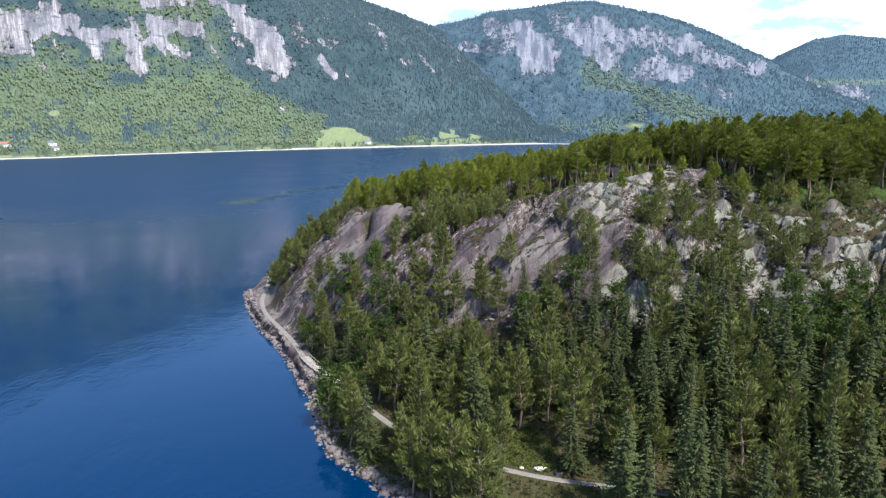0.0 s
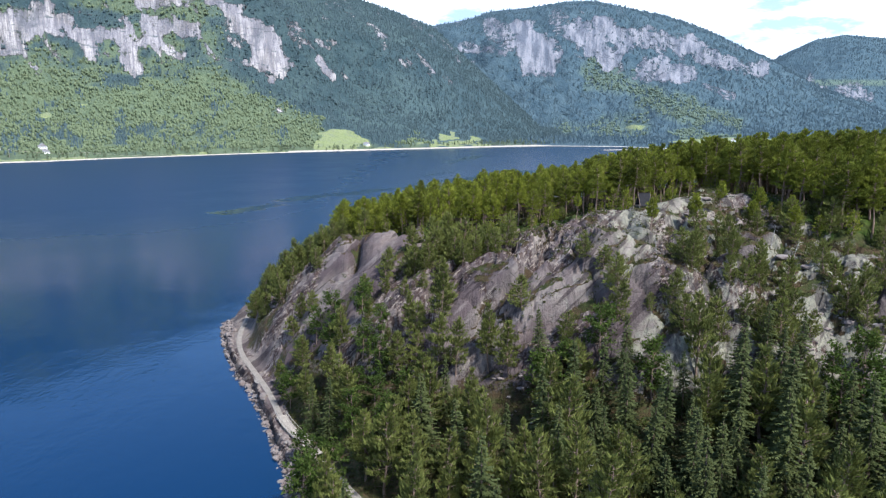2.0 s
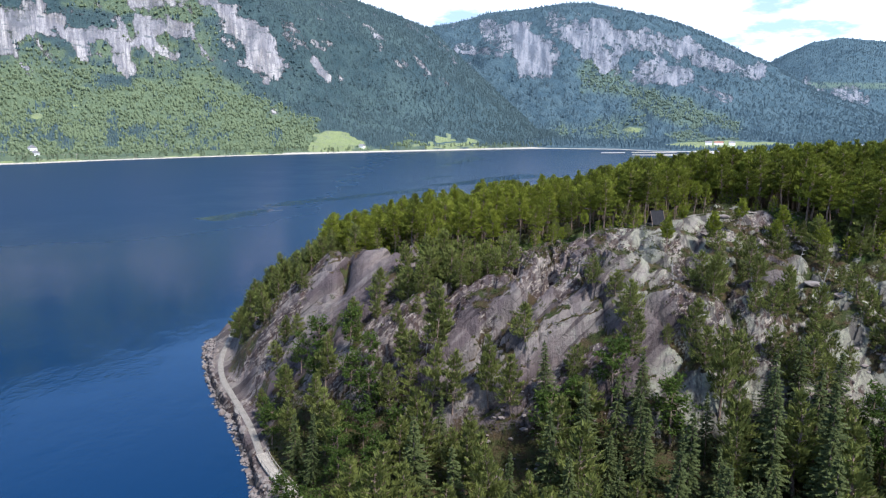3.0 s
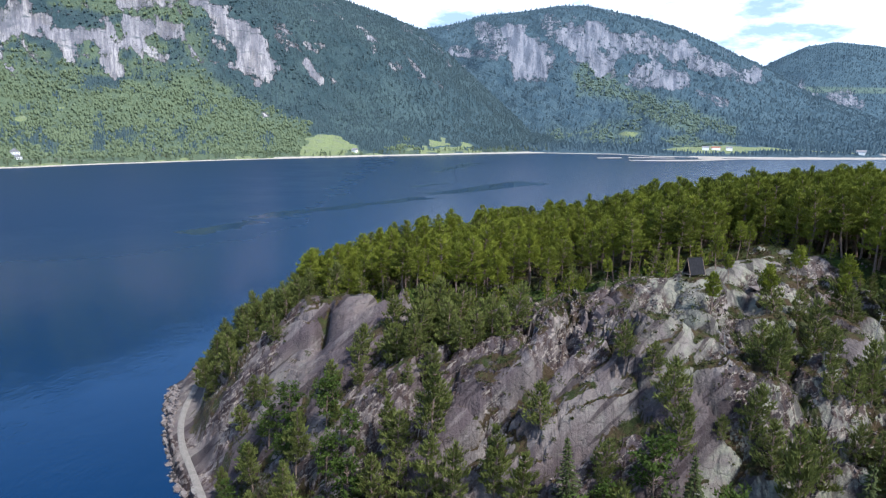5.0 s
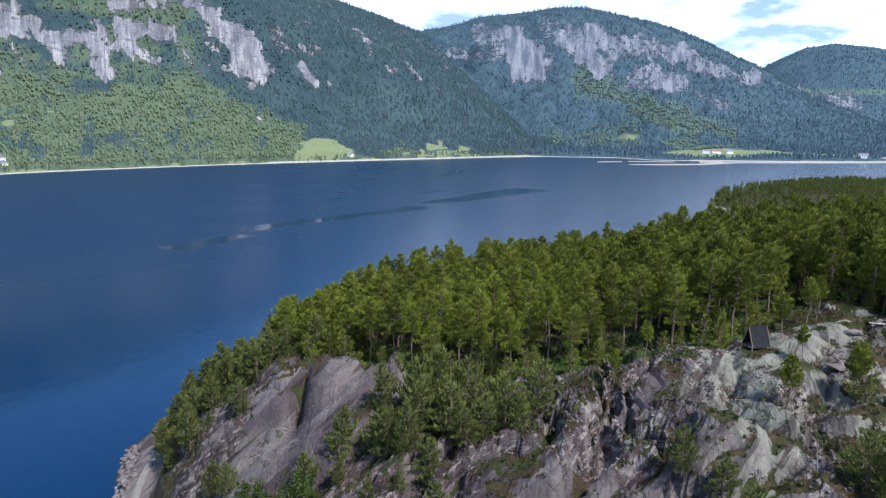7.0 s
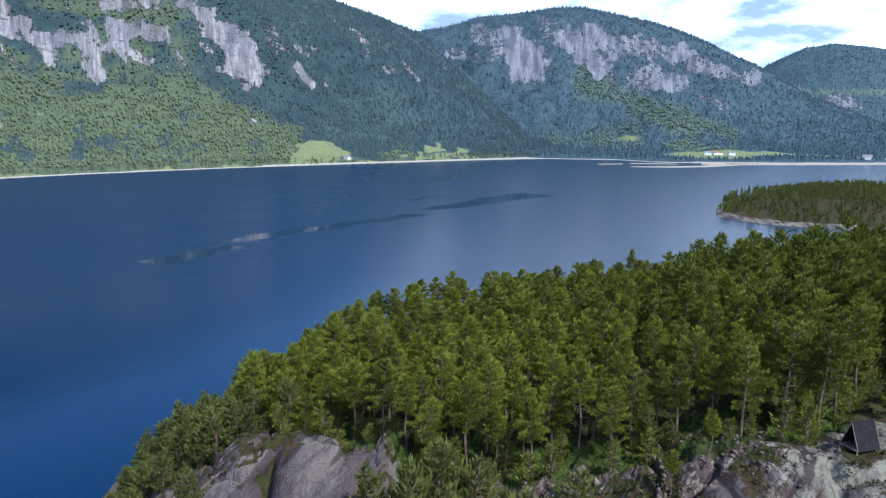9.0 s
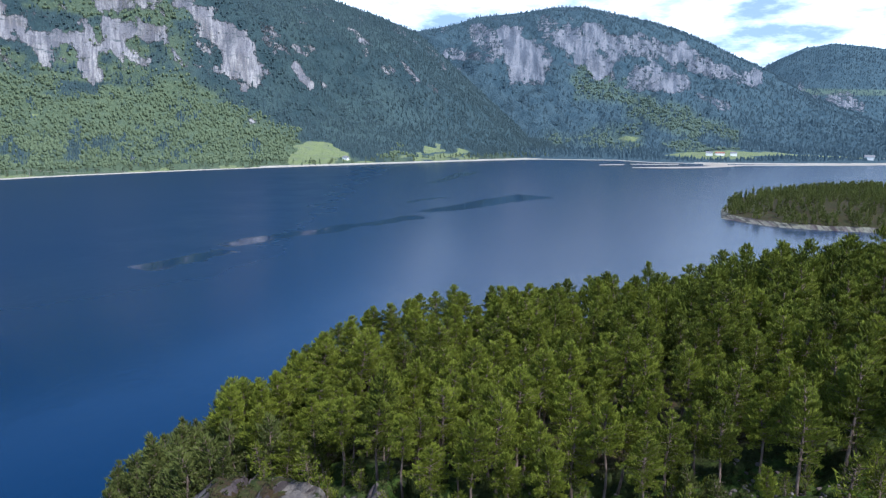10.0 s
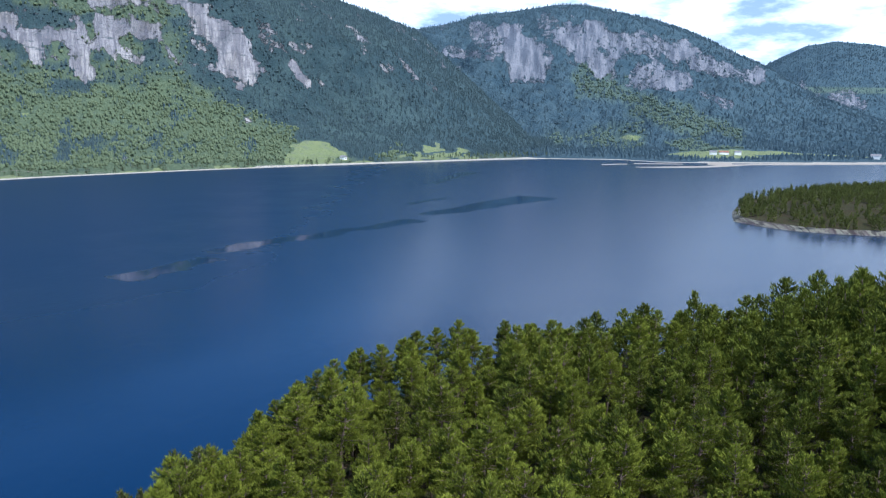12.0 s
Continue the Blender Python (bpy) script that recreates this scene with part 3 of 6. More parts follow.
def land(x, y):
    x, y = np.asarray(x, float), np.asarray(y, float)
    t, r, ((ra, za), (rb, zb), (rc, zc), (rd, _)) = zones(x, y)
    s1, s2, s3 = np.clip((r - ra) / (rb - ra), 0, 1), np.clip((r - rb) / (rc - rb), 0, 1), np.clip((r - rc) / (rd - rc), 0, None)
    z = np.where(r < ra, 41 + (za - 41) * r / ra, za + (zb - za) * s1)
    z = np.where(r > rb, zc + (zb - zc) * (1 - s2**1.55), z)
    z = np.where(r > rc, zc * (1 - np.minimum(s3, 1)) ** 1.15 - np.maximum(s3 - 1, 0) * (rd - rc) * 0.22, z)
    z = np.maximum(z, -7.0)
    b = band(x, y)
    # slabs parted by slanting clefts on the face, rounded humps further east, ledges on the brow
    face = sstep(b, 1.0, 1.9) * (1 - sstep(b, 2.75, 3.05))
    brow = sstep(b, 0.35, 1.0) * (1 - sstep(b, 1.8, 2.3))
    wob = fbm(x / 14, y / 14, 3, 4)
    calm = 1 - 0.85 * np.exp(-(((x + 14) / 9) ** 2 + ((y - 187) / 11) ** 2))
    # bulging knobs at the corner of the cliff, the wooded gully beside them
    z = z + 2.6 * np.exp(-(((x + 13) / 8) ** 2 + ((y - 192) / 8) ** 2)) + 1.6 * np.exp(-(((x + 25) / 4) ** 2 + ((y - 200) / 6) ** 2))
    z = z - 2.2 * np.exp(-(((x - 2) / 6) ** 2 + ((y - 179) / 9) ** 2)) - 3.2 * np.exp(-(((x + 21) / 1.8) ** 2 + ((y - 193) / 8) ** 2))
    broken = shatter(x, y)
    dip = 0.68 * x - 0.13 * y - 0.72 * z + 8 * (wob - 0.5)        # across the slanting layers of the gneiss
    along = 0.55 * x + 0.45 * y + 0.6 * z
    a1, a2 = dip / 8.5, dip / 3.4 + wob
    f1, f2 = a1 - np.floor(a1), a2 - np.floor(a2)
    deep = 0.3 + 0.7 * sstep(fbm(x / 18, y / 18, 73, 3), 0.4, 0.55)
    slab = 1.8 * np.sin(f1**1.6 * math.pi) - 3.4 * deep * np.exp(-(((f1 - 0.92) / 0.08) ** 2))
    slab = slab + (0.7 * np.sin(f2**1.8 * math.pi) - 1.9 * np.exp(-(((f2 - 0.88) / 0.15) ** 2))) * (0.3 + 0.7 * broken)
    slab = slab + blocks(dip / 5.5 + wob, along / 11 + wob, 101) * 2.0 + blocks(dip / 1.6 + wob, along / 4.0, 131) * 1.2 * (0.25 + 0.75 * broken)
    rough = (fbm(x / 6, y / 6, 9, 3) - 0.5) * 1.3 + (fbm(x / 0.9, y / 0.9, 21, 2) - 0.5) * (0.12 + 0.5 * broken)
    east = sstep(x + 12 * (wob - 0.5), 27, 38)
    domes = pillows(x / 10.5 + wob, (y + 0.35 * z) / 10.5 + wob, 141) * 4.2 + blocks(x / 2.4 + wob, (y + 0.5 * z) / 3.6, 145) * 0.6 * (0.3 + 0.7 * broken) - 0.9 * deep * np.exp(-(((f2 - 0.88) / 0.15) ** 2))
    z = z + face * calm * (slab * (1 - east) + domes * east + rough)
    ledge = blocks(dip / 3.2, along / 8.5, 151) * 1.0 + blocks(dip / 1.3, along / 3.4, 171) * 0.9 * (0.3 + 0.7 * broken) - 0.9 * np.exp(-(((f2 - 0.88) / 0.15) ** 2))
    humps = pillows(x / 11.0 + wob, y / 10.0 + wob, 181) * 3.0 + blocks(x / 3.0 + wob, y / 3.0, 185) * 0.4 * broken
    z = z + brow * calm * (ledge * (1 - east) + humps * east + rough * 0.5)
    z = z + (1 - face) * (fbm(x / 9, y / 9, 31, 5) - 0.5) * np.clip(z / 6, 0, 1) * 2.2
    pad = np.exp(-(((x - 43.4) / 3.2) ** 2 + ((y - 175.8) / 3.0) ** 2))
    z = z + (45.0 - z) * np.clip(pad * 1.5, 0, 1)
    wd, wz = way_near(x, y)
    z = np.where(wd < 6, z + (wz - z) * (1 - sstep(wd, 1.8, 5.5)) * (r < rd - 1.0), z)
    z = z + (b > 2.9) * (wd > 2.4) * (fbm(x / 2.2, y / 2.2, 41, 4) - 0.5) * 1.0 * (1 - sstep(np.abs(b - 3.9), 0.1, 0.6))
    return z


def treeline(x):
    """The plateau wood's front edge."""
    return np.interp(x, [-40, -30, -22, -10, 0, 10, 20, 35, 44, 50, 58, 64, 70, 78, 140], [222, 214, 207, 201, 191, 187, 185, 184, 183, 190, 196, 194, 174, 164, 162])


def bare(x, y):
    """How much of the ground at a place is open rock."""
    b = band(x, y)
    n = fbm(x / 8, y / 8, 55, 4)
    left = sstep(x, -30, -55)
    v = sstep(b, 0.55, 1.25) * (1 - sstep(b, 2.7, 3.1))
    hump = np.exp(-(((x - 44) / 17) ** 2 + ((y - 172) / 17) ** 2)) + np.exp(-(((x - 66) / 12) ** 2 + ((y - 186) / 9) ** 2))
    v = np.maximum(v, np.clip(hump * 1.3, 0, 1))
    v = v * (0.62 + 0.75 * n) - 0.22 * sstep(x, 46, 58) * (b > 1.4) * (b < 2.7) - 0.45 * sstep(n, 0.56, 0.68) * (b < 2.2) - 0.25 * left
    t, r, lines = zones(x, y)
    v = np.where((x < -33) & (b > 2.3) & (b <= 3.1), 0.95 - 0.5 * (n < 0.36), v)
    v = np.where((x < -33) & (b > 3.1), 0.95, v)
    v = np.where((b > 3.1) & (x >= -33), 0.95 * sstep(lines[3][0] - r, 5.5, 3.5) + 0.4 * (n > 0.62), v)
    return np.clip(v, 0, 1)


def sheet(name, xs, ys, keep=None):
    X, Y = np.meshgrid(xs, ys, indexing="ij")
    Z = land(X, Y)
    b = band(X, Y)
    gx, gy = np.gradient(Z, xs, ys)
    steep = np.hypot(gx, gy)
    flat = (1 - sstep(steep, 0.45, 1.25)) * sstep(fbm(X / 5, Y / 5, 61, 4), 0.34, 0.5)
    hollow = np.zeros_like(Z)
    for k in (4, 9):
        hollow[k:-k, k:-k] += (Z[2 * k:, k:-k] + Z[:-2 * k, k:-k] + Z[k:-k, 2 * k:] + Z[k:-k, :-2 * k]) / 4 - Z[k:-k, k:-k]
    patch = sstep(fbm(X / 5, Y / 5, 61, 4), 0.34, 0.5)
    green = np.maximum(flat, sstep(hollow, 0.15, 0.9) * patch * (1 - 0.5 * sstep(steep, 1.0, 2.5)))
    edge = sstep(Y - treeline(X), -7 + 5 * patch, 0) * (b < 2)
    knob = np.exp(-(((X + 15) / 9) ** 2 + ((Y - 188) / 9) ** 2))
    knob = np.maximum(knob, 0.75 * np.exp(-(((X - 38) / 11) ** 2 + ((Y - 166) / 11) ** 2)))
    rock = np.clip(bare(X, Y) - 0.9 * np.maximum(green * (1 - knob), 0.9 * edge) * (b < 2.9) * (b > 0.5) * (X > -36), 0, 1)
    return mesh_of(name, np.stack([X, Y, Z], -1).reshape(-1, 3), None, M_LAND, False, grid_quads(len(xs), len(ys)),
                   {"rock": rock, "broken": shatter(X, Y), "moss": (sstep(Y - treeline(X), -5, -1) * (1 - sstep(Y - treeline(X), 6, 14)) * (b < 2) + 0.0 * Z), "dip": 0.68 * X - 0.13 * Y - 0.72 * Z, "along": 0.55 * X + 0.45 * Y + 0.6 * Z, "litter": sstep(b, 2.8, 3.2) + (1 - sstep(b, 0.4, 0.9)), "wet": sstep(0.7 - Z, 0, 0.6) * (b > 3.2)})


def spaced(*runs):
    """Grid lines: (from, to, step), end to end."""
    return np.concatenate([np.arange(a, b, s) for a, b, s in runs])


xs = spaced((-120, -72, 6), (-72, 100, 0.43), (100, 140, 1.5), (140, 300, 8), (300, 660, 20))
ys = spaced((-20, 84, 5), (84, 125, 1.2), (125, 212, 0.37), (215, 260, 1.2), (260, 345, 5), (345, 480, 15))
tagged(new("ground_headland", sheet("ground_headland", xs, ys)), "granite headland with bare slabs, heath and pine litter", "headland", kind="structure")

bm = bmesh.new()
bmesh.ops.create_grid(bm, x_segments=2, y_segments=2, size=9000)
ob = part("ground", bm, M_BED, None)
ob.location.z = -7.5
tagged(ob, "dark lake bed under deep water", "ground", kind="structure")
bm = bmesh.new()
bmesh.ops.create_grid(bm, x_segments=2, y_segments=2, size=9000)
tagged(part("water", bm, M_WATER, None), "calm deep blue lake with dark wind slicks", "lake", kind="structure")


# ---------------------------------------------------------------- mountains
def range_sheet(name, label, us, base, ridge, steps, seed, rock, amp, rug=0.0):
    """Mountain side over bearings u = x / y: base(u) gives the depth of its foot, ridge(u) depth and height of its skyline, steps its profile."""
    v = np.concatenate([np.linspace(-0.015, 0.12, 18), np.linspace(0.125, 1.0, 150), np.linspace(1.03, 1.5, 6)])
    U, V = np.meshgrid(us, v, indexing="ij")
    y0 = np.interp(U, *np.array(base).T)
    y1, z1 = (np.interp(U, np.array(ridge)[:, 0], np.array(ridge)[:, k]) for k in (1, 2))
    Y = y0 + (y1 - y0) * V
    X = U * Y
    n = fbm(X / 420, Y / 420, seed, 6) - 0.5
    prof = np.interp(V + n * 0.16 * sstep(V, 0.05, 0.2) * (1 - sstep(V, 0.7, 0.95)), *np.array(steps).T)
    Z = z1 * prof + amp * (fbm(X / 160, Y / 160, seed + 5, 6) - 0.5) * sstep(V, 0.03, 0.3) * (1 - 0.8 * sstep(V, 0.85, 1.0))
    Z = Z + rug * (saw(X / 90 + n * 6 + Y / 300) - 0.5) * sstep(V, 0.2, 0.4) * (1 - sstep(V, 0.8, 0.98))
    Z = np.where(V > 1, z1 * (1 - (V - 1) * 1.2), Z)
    Z = Z + 1.2 * sstep(V, 0.0, 0.004) * (V <= 1)
    Z = np.where(V < 0, -6.0, Z)
    attrs = rock(X, Y, Z, V, U)
    attrs["bearing"] = U * np.mean(y0) * 1.15
    me = mesh_of(name, np.stack([X, Y, Z], -1).reshape(-1, 3), None, M_MOUNT, True, grid_quads(len(us), len(v)), attrs)
    tagged(new(name, me), label, "mountain", kind="structure")
    return X, Y, Z, V, U, attrs


def lump(X, Y, x, y, rx, ry):
    return np.exp(-(((X - x) / rx) ** 2 + ((Y - y) / ry) ** 2))


def strokes(P, Q, lines, seed, grain):
    """Patches along straight lines on a mountain wall, with ragged edges: x0, z0, x1, z1, half width, strength."""
    rag = 1.5 * (fbm(P / grain, Q / grain * 1.3, seed, 5) - 0.5) + 0.5 * (fbm(P / grain * 5, Q / grain * 2.5, seed + 3, 3) - 0.5)
    v = np.zeros_like(P)
    for x0, z0, x1, z1, w, k in lines:
        dx, dz = x1 - x0, z1 - z0
        f = np.clip(((P - x0) * dx + (Q - z0) * dz) / (dx * dx + dz * dz), 0, 1)
        d = np.hypot(P - x0 - f * dx, Q - z0 - f * dz) / w
        v = np.maximum(v, k * sstep(1.6 - d + 1.5 * rag, 0.0, 1.1))
    return 0.76 * v


MASSIF_ROCK = [(-915, 239, -829, 233, 29, 1.0), (-828, 244, -716, 230, 27, 1.0), (-856, 191, -808, 184, 16, 0.9), (-690, 209, -597, 216, 15, 1.0), (-673, 184, -639, 178, 10, 0.7), (-601, 207, -589, 146, 16, 1.0),
               (-564, 272, -490, 270, 10, 0.8), (-558, 233, -474, 220, 16, 1.0), (-562, 202, -502, 176, 13, 0.95), (-431, 275, -394, 244, 17, 1.05), (-394, 244, -306, 163, 29, 1.1), (-240, 170, -211, 133, 9, 1.0),
               (-140, 236, -100, 205, 5, 0.7), (-240, 204, -205, 180, 5, 0.7), (-60, 194, -15, 145, 4, 0.7)]
LEAF_LINE = [(-1076, 181), (-858, 170), (-697, 144), (-588, 131), (-470, 160), (-369, 106), (-260, 59), (-194, 24), (-117, 0)]


def massif_masks(X, Y, Z, V, U):
    P, Q = U * 1400, 60 + (Z - 60) / Y * 1400        # where a place stands on a wall 1400 m off
    n = fbm(P / 70, Q / 42, 77, 5)
    rock = strokes(P, Q, MASSIF_ROCK, 78, 42)
    rock = rock + 0.5 * lump(P, Q, -489, 122, 60, 16) * sstep(n, 0.45, 0.6) + 0.62 * lump(P, Q, -525, 8, 26, 6) + 0.62 * lump(P, Q, -315, 74, 13, 10)
    rock = np.clip(rock + 0.5 * sstep(fbm(P / 20 + Q / 30, Q / 34, 91, 4), 0.58, 0.7) * sstep(Q, 90, 160), 0, 1)
    e = fbm(X / 50, Y / 50, 8, 3)
    meadow = 1.3 * lump(P, Q, -200, 12, 52, 24) * sstep(P + (e - 0.5) * 60, -272, -250) * (Q < 44 + 24 * (e - 0.5) - 0.1 * (P + 200)) + 0.9 * lump(P, Q, 20, 4, 75, 32) * (e > 0.3) + 0.52 * (Z < 5) * sstep(e, 0.45, 0.6)
    meadow = meadow + 0.75 * lump(P, Q, -315, 74, 10, 7) + 0.65 * lump(P, Q, -675, 82, 30, 5) + 0.6 * lump(P, Q, -765, 63, 16, 9)
    sand = ((Z > -2) & (Z < 2.3)) * 0.9
    leafy = sstep(np.interp(P, *np.array(LEAF_LINE).T) - Q + 90 * (fbm(P / 50, Q / 30, 83, 4) - 0.5), -25, 25)
    leafy = leafy * (1 - 0.75 * lump(P, Q, -760, 30, 170, 24) - 0.5 * lump(P, Q, -480, 36, 110, 14))
    leafy = np.maximum(leafy, 0.8 * sstep(-400 - P, 0, 60) * sstep(fbm(P / 60, Q / 30, 85, 4), 0.44, 0.56) * (Q > 140))
    meadow = np.clip(meadow, 0, 1) * (0.62 + 0.7 * sstep(fbm(P / 16, Q / 8, 95, 4), 0.36, 0.56))
    # grey: slight painted haze, stronger towards the right-hand spur
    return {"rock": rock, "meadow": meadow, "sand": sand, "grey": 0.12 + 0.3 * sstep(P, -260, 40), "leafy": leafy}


DOME_ROCK = [(352, 393, 401, 296, 58, 1.1), (195, 431, 271, 364, 32, 0.8), (79, 348, 248, 326, 16, 0.75), (455, 465, 514, 420, 32, 0.65), (561, 409, 693, 319, 46, 0.95), (642, 420, 738, 364, 38, 0.95),
             (760, 398, 1007, 364, 38, 0.85), (836, 280, 1014, 244, 38, 0.9), (1056, 326, 1319, 258, 36, 0.85), (1076, 205, 1197, 159, 19, 0.75)]
DOME_LEAF = [(626, 235, 1085, 78, 44, 0.7), (866, 170, 1230, 50, 34, 0.6), (946, 3, 1235, -21, 22, 0.7), (500, 20, 830, 30, 40, 0.45)]


def dome_masks(X, Y, Z, V, U):
    P, Q = U * 3000, 60 + (Z - 60) / Y * 3000
    n = fbm(P / 110, Q / 80, 177, 5)
    rock = strokes(P, Q, DOME_ROCK, 178, 95)
    rock = np.clip(rock + 0.4 * sstep(fbm(P / 60, Q / 45, 191, 4), 0.6, 0.72) * (Q > 180), 0, 1)
    meadow = (0.85 * lump(X, Y, 640, 1700, 120, 80) + 0.75 * lump(X, Y, 900, 1790, 260, 60)) * (Z < 60) + 0.5 * lump(P, Q, 550, -5, 130, 28) * sstep(n, 0.4, 0.5) + 0.56 * lump(P, Q, 801, 30, 110, 26) * sstep(n, 0.4, 0.5)
    # grey: nearly full painted haze on this further mountain
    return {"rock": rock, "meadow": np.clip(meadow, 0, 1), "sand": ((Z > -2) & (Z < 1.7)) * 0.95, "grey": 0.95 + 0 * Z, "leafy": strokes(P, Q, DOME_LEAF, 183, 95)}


def hill_masks(X, Y, Z, V, U):
    P, Q = U * 4200, 60 + (Z - 60) / Y * 4200
    rock = strokes(P, Q, [(1949, 295, 2202, 247, 50, 0.9), (2294, 247, 2488, 198, 40, 0.75)], 278, 120)
    # grey: painted haze at full strength on the furthest hill
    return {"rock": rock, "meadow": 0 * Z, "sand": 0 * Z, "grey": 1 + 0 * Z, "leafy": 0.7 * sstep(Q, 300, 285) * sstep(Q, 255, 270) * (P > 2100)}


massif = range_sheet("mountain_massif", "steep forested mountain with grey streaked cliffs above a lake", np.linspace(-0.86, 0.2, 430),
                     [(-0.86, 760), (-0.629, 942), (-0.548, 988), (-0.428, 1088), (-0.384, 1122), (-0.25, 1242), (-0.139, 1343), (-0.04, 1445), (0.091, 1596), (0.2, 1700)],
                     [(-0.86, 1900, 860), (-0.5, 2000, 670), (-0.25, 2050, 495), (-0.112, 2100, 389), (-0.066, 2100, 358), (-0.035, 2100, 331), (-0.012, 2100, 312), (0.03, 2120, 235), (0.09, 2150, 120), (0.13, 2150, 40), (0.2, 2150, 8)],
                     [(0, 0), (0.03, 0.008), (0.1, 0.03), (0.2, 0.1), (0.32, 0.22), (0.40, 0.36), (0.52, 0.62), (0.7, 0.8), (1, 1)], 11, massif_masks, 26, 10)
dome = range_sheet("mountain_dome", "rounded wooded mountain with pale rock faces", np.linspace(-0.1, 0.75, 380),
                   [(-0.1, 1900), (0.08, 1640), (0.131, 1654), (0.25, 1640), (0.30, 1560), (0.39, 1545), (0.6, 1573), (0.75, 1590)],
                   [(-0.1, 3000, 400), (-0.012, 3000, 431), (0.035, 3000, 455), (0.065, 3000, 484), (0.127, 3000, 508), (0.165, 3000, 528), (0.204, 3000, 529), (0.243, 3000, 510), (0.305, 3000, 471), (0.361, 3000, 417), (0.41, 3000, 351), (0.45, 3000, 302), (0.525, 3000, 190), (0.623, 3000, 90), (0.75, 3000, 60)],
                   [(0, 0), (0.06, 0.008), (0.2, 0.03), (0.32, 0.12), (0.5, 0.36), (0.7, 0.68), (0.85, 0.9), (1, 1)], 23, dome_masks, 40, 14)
hill = range_sheet("mountain_far", "distant wooded hill with rock patches, blue haze put into its colour", np.linspace(0.33, 0.85, 160),
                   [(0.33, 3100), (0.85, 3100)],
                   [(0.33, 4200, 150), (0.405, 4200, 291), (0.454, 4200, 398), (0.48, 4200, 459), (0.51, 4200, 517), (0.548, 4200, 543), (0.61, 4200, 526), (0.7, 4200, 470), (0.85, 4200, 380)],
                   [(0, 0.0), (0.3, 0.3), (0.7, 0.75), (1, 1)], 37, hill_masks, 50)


# ---------------------------------------------------------------- trees
def tube(path, radii, sides):
    """Points and triangles of a tapered tube along a path."""
    P = np.asarray(path, float)
    k = np.arange(sides) * math.tau / sides
    d = np.gradient(P, axis=0)
    d /= np.linalg.norm(d, axis=1)[:, None] + 1e-9
    ref = np.where(np.abs(d[:, 2:3]) > 0.8, [[1.0, 0, 0]], [[0, 0, 1.0]])
    a = np.cross(d, ref)
    a /= np.linalg.norm(a, axis=1)[:, None] + 1e-9
    b = np.cross(d, a)
    V = (P[:, None] + np.asarray(radii)[:, None, None] * (np.cos(k)[None, :, None] * a[:, None] + np.sin(k)[None, :, None] * b[:, None])).reshape(-1, 3)
    F = []
    for i in range(len(P) - 1):
        for j in range(sides):
            q = i * sides + j, i * sides + (j + 1) % sides, (i + 1) * sides + (j + 1) % sides, (i + 1) * sides + j
            F += [(q[0], q[1], q[2]), (q[0], q[2], q[3])]
    return V, np.array(F)


def joined(bits):
    V, F, n = [], [], 0
    for v, f in bits:
        V.append(v)
        F.append(f + n)
        n += len(v)
    return np.concatenate(V), np.concatenate(F)


NEEDLES = 250          # needle shoots of a ten-metre crown, by the square of their length


def tufts(rng, centres, radii, count, size, flat=0.6, up=0.5):
    """Loose triangles of leaf sprays scattered through flattened clumps."""
    C = np.repeat(np.asarray(centres), count, 0)
    R = np.repeat(np.asarray(radii), count)[:, None]
    d = rng.normal(size=C.shape)
    d /= np.linalg.norm(d, axis=1)[:, None]
    p = C + d * R * rng.uniform(0.45, 1.0, (len(C), 1)) * [1, 1, flat]
    out = d * [1, 1, 0.6] + [0, 0, up] + rng.normal(size=C.shape) * 0.45
    out /= np.linalg.norm(out, axis=1)[:, None]
    side = np.cross(out, rng.normal(size=C.shape))
    side /= np.linalg.norm(side, axis=1)[:, None]
    s = size * rng.uniform(0.6, 1.4, (len(C), 1))
    V = np.stack([p - side * s * 0.32 - out * s * 0.35, p + side * s * 0.32 - out * s * 0.35, p + out * s * 0.8], 1).reshape(-1, 3)
    return V, np.arange(len(V)).reshape(-1, 3)


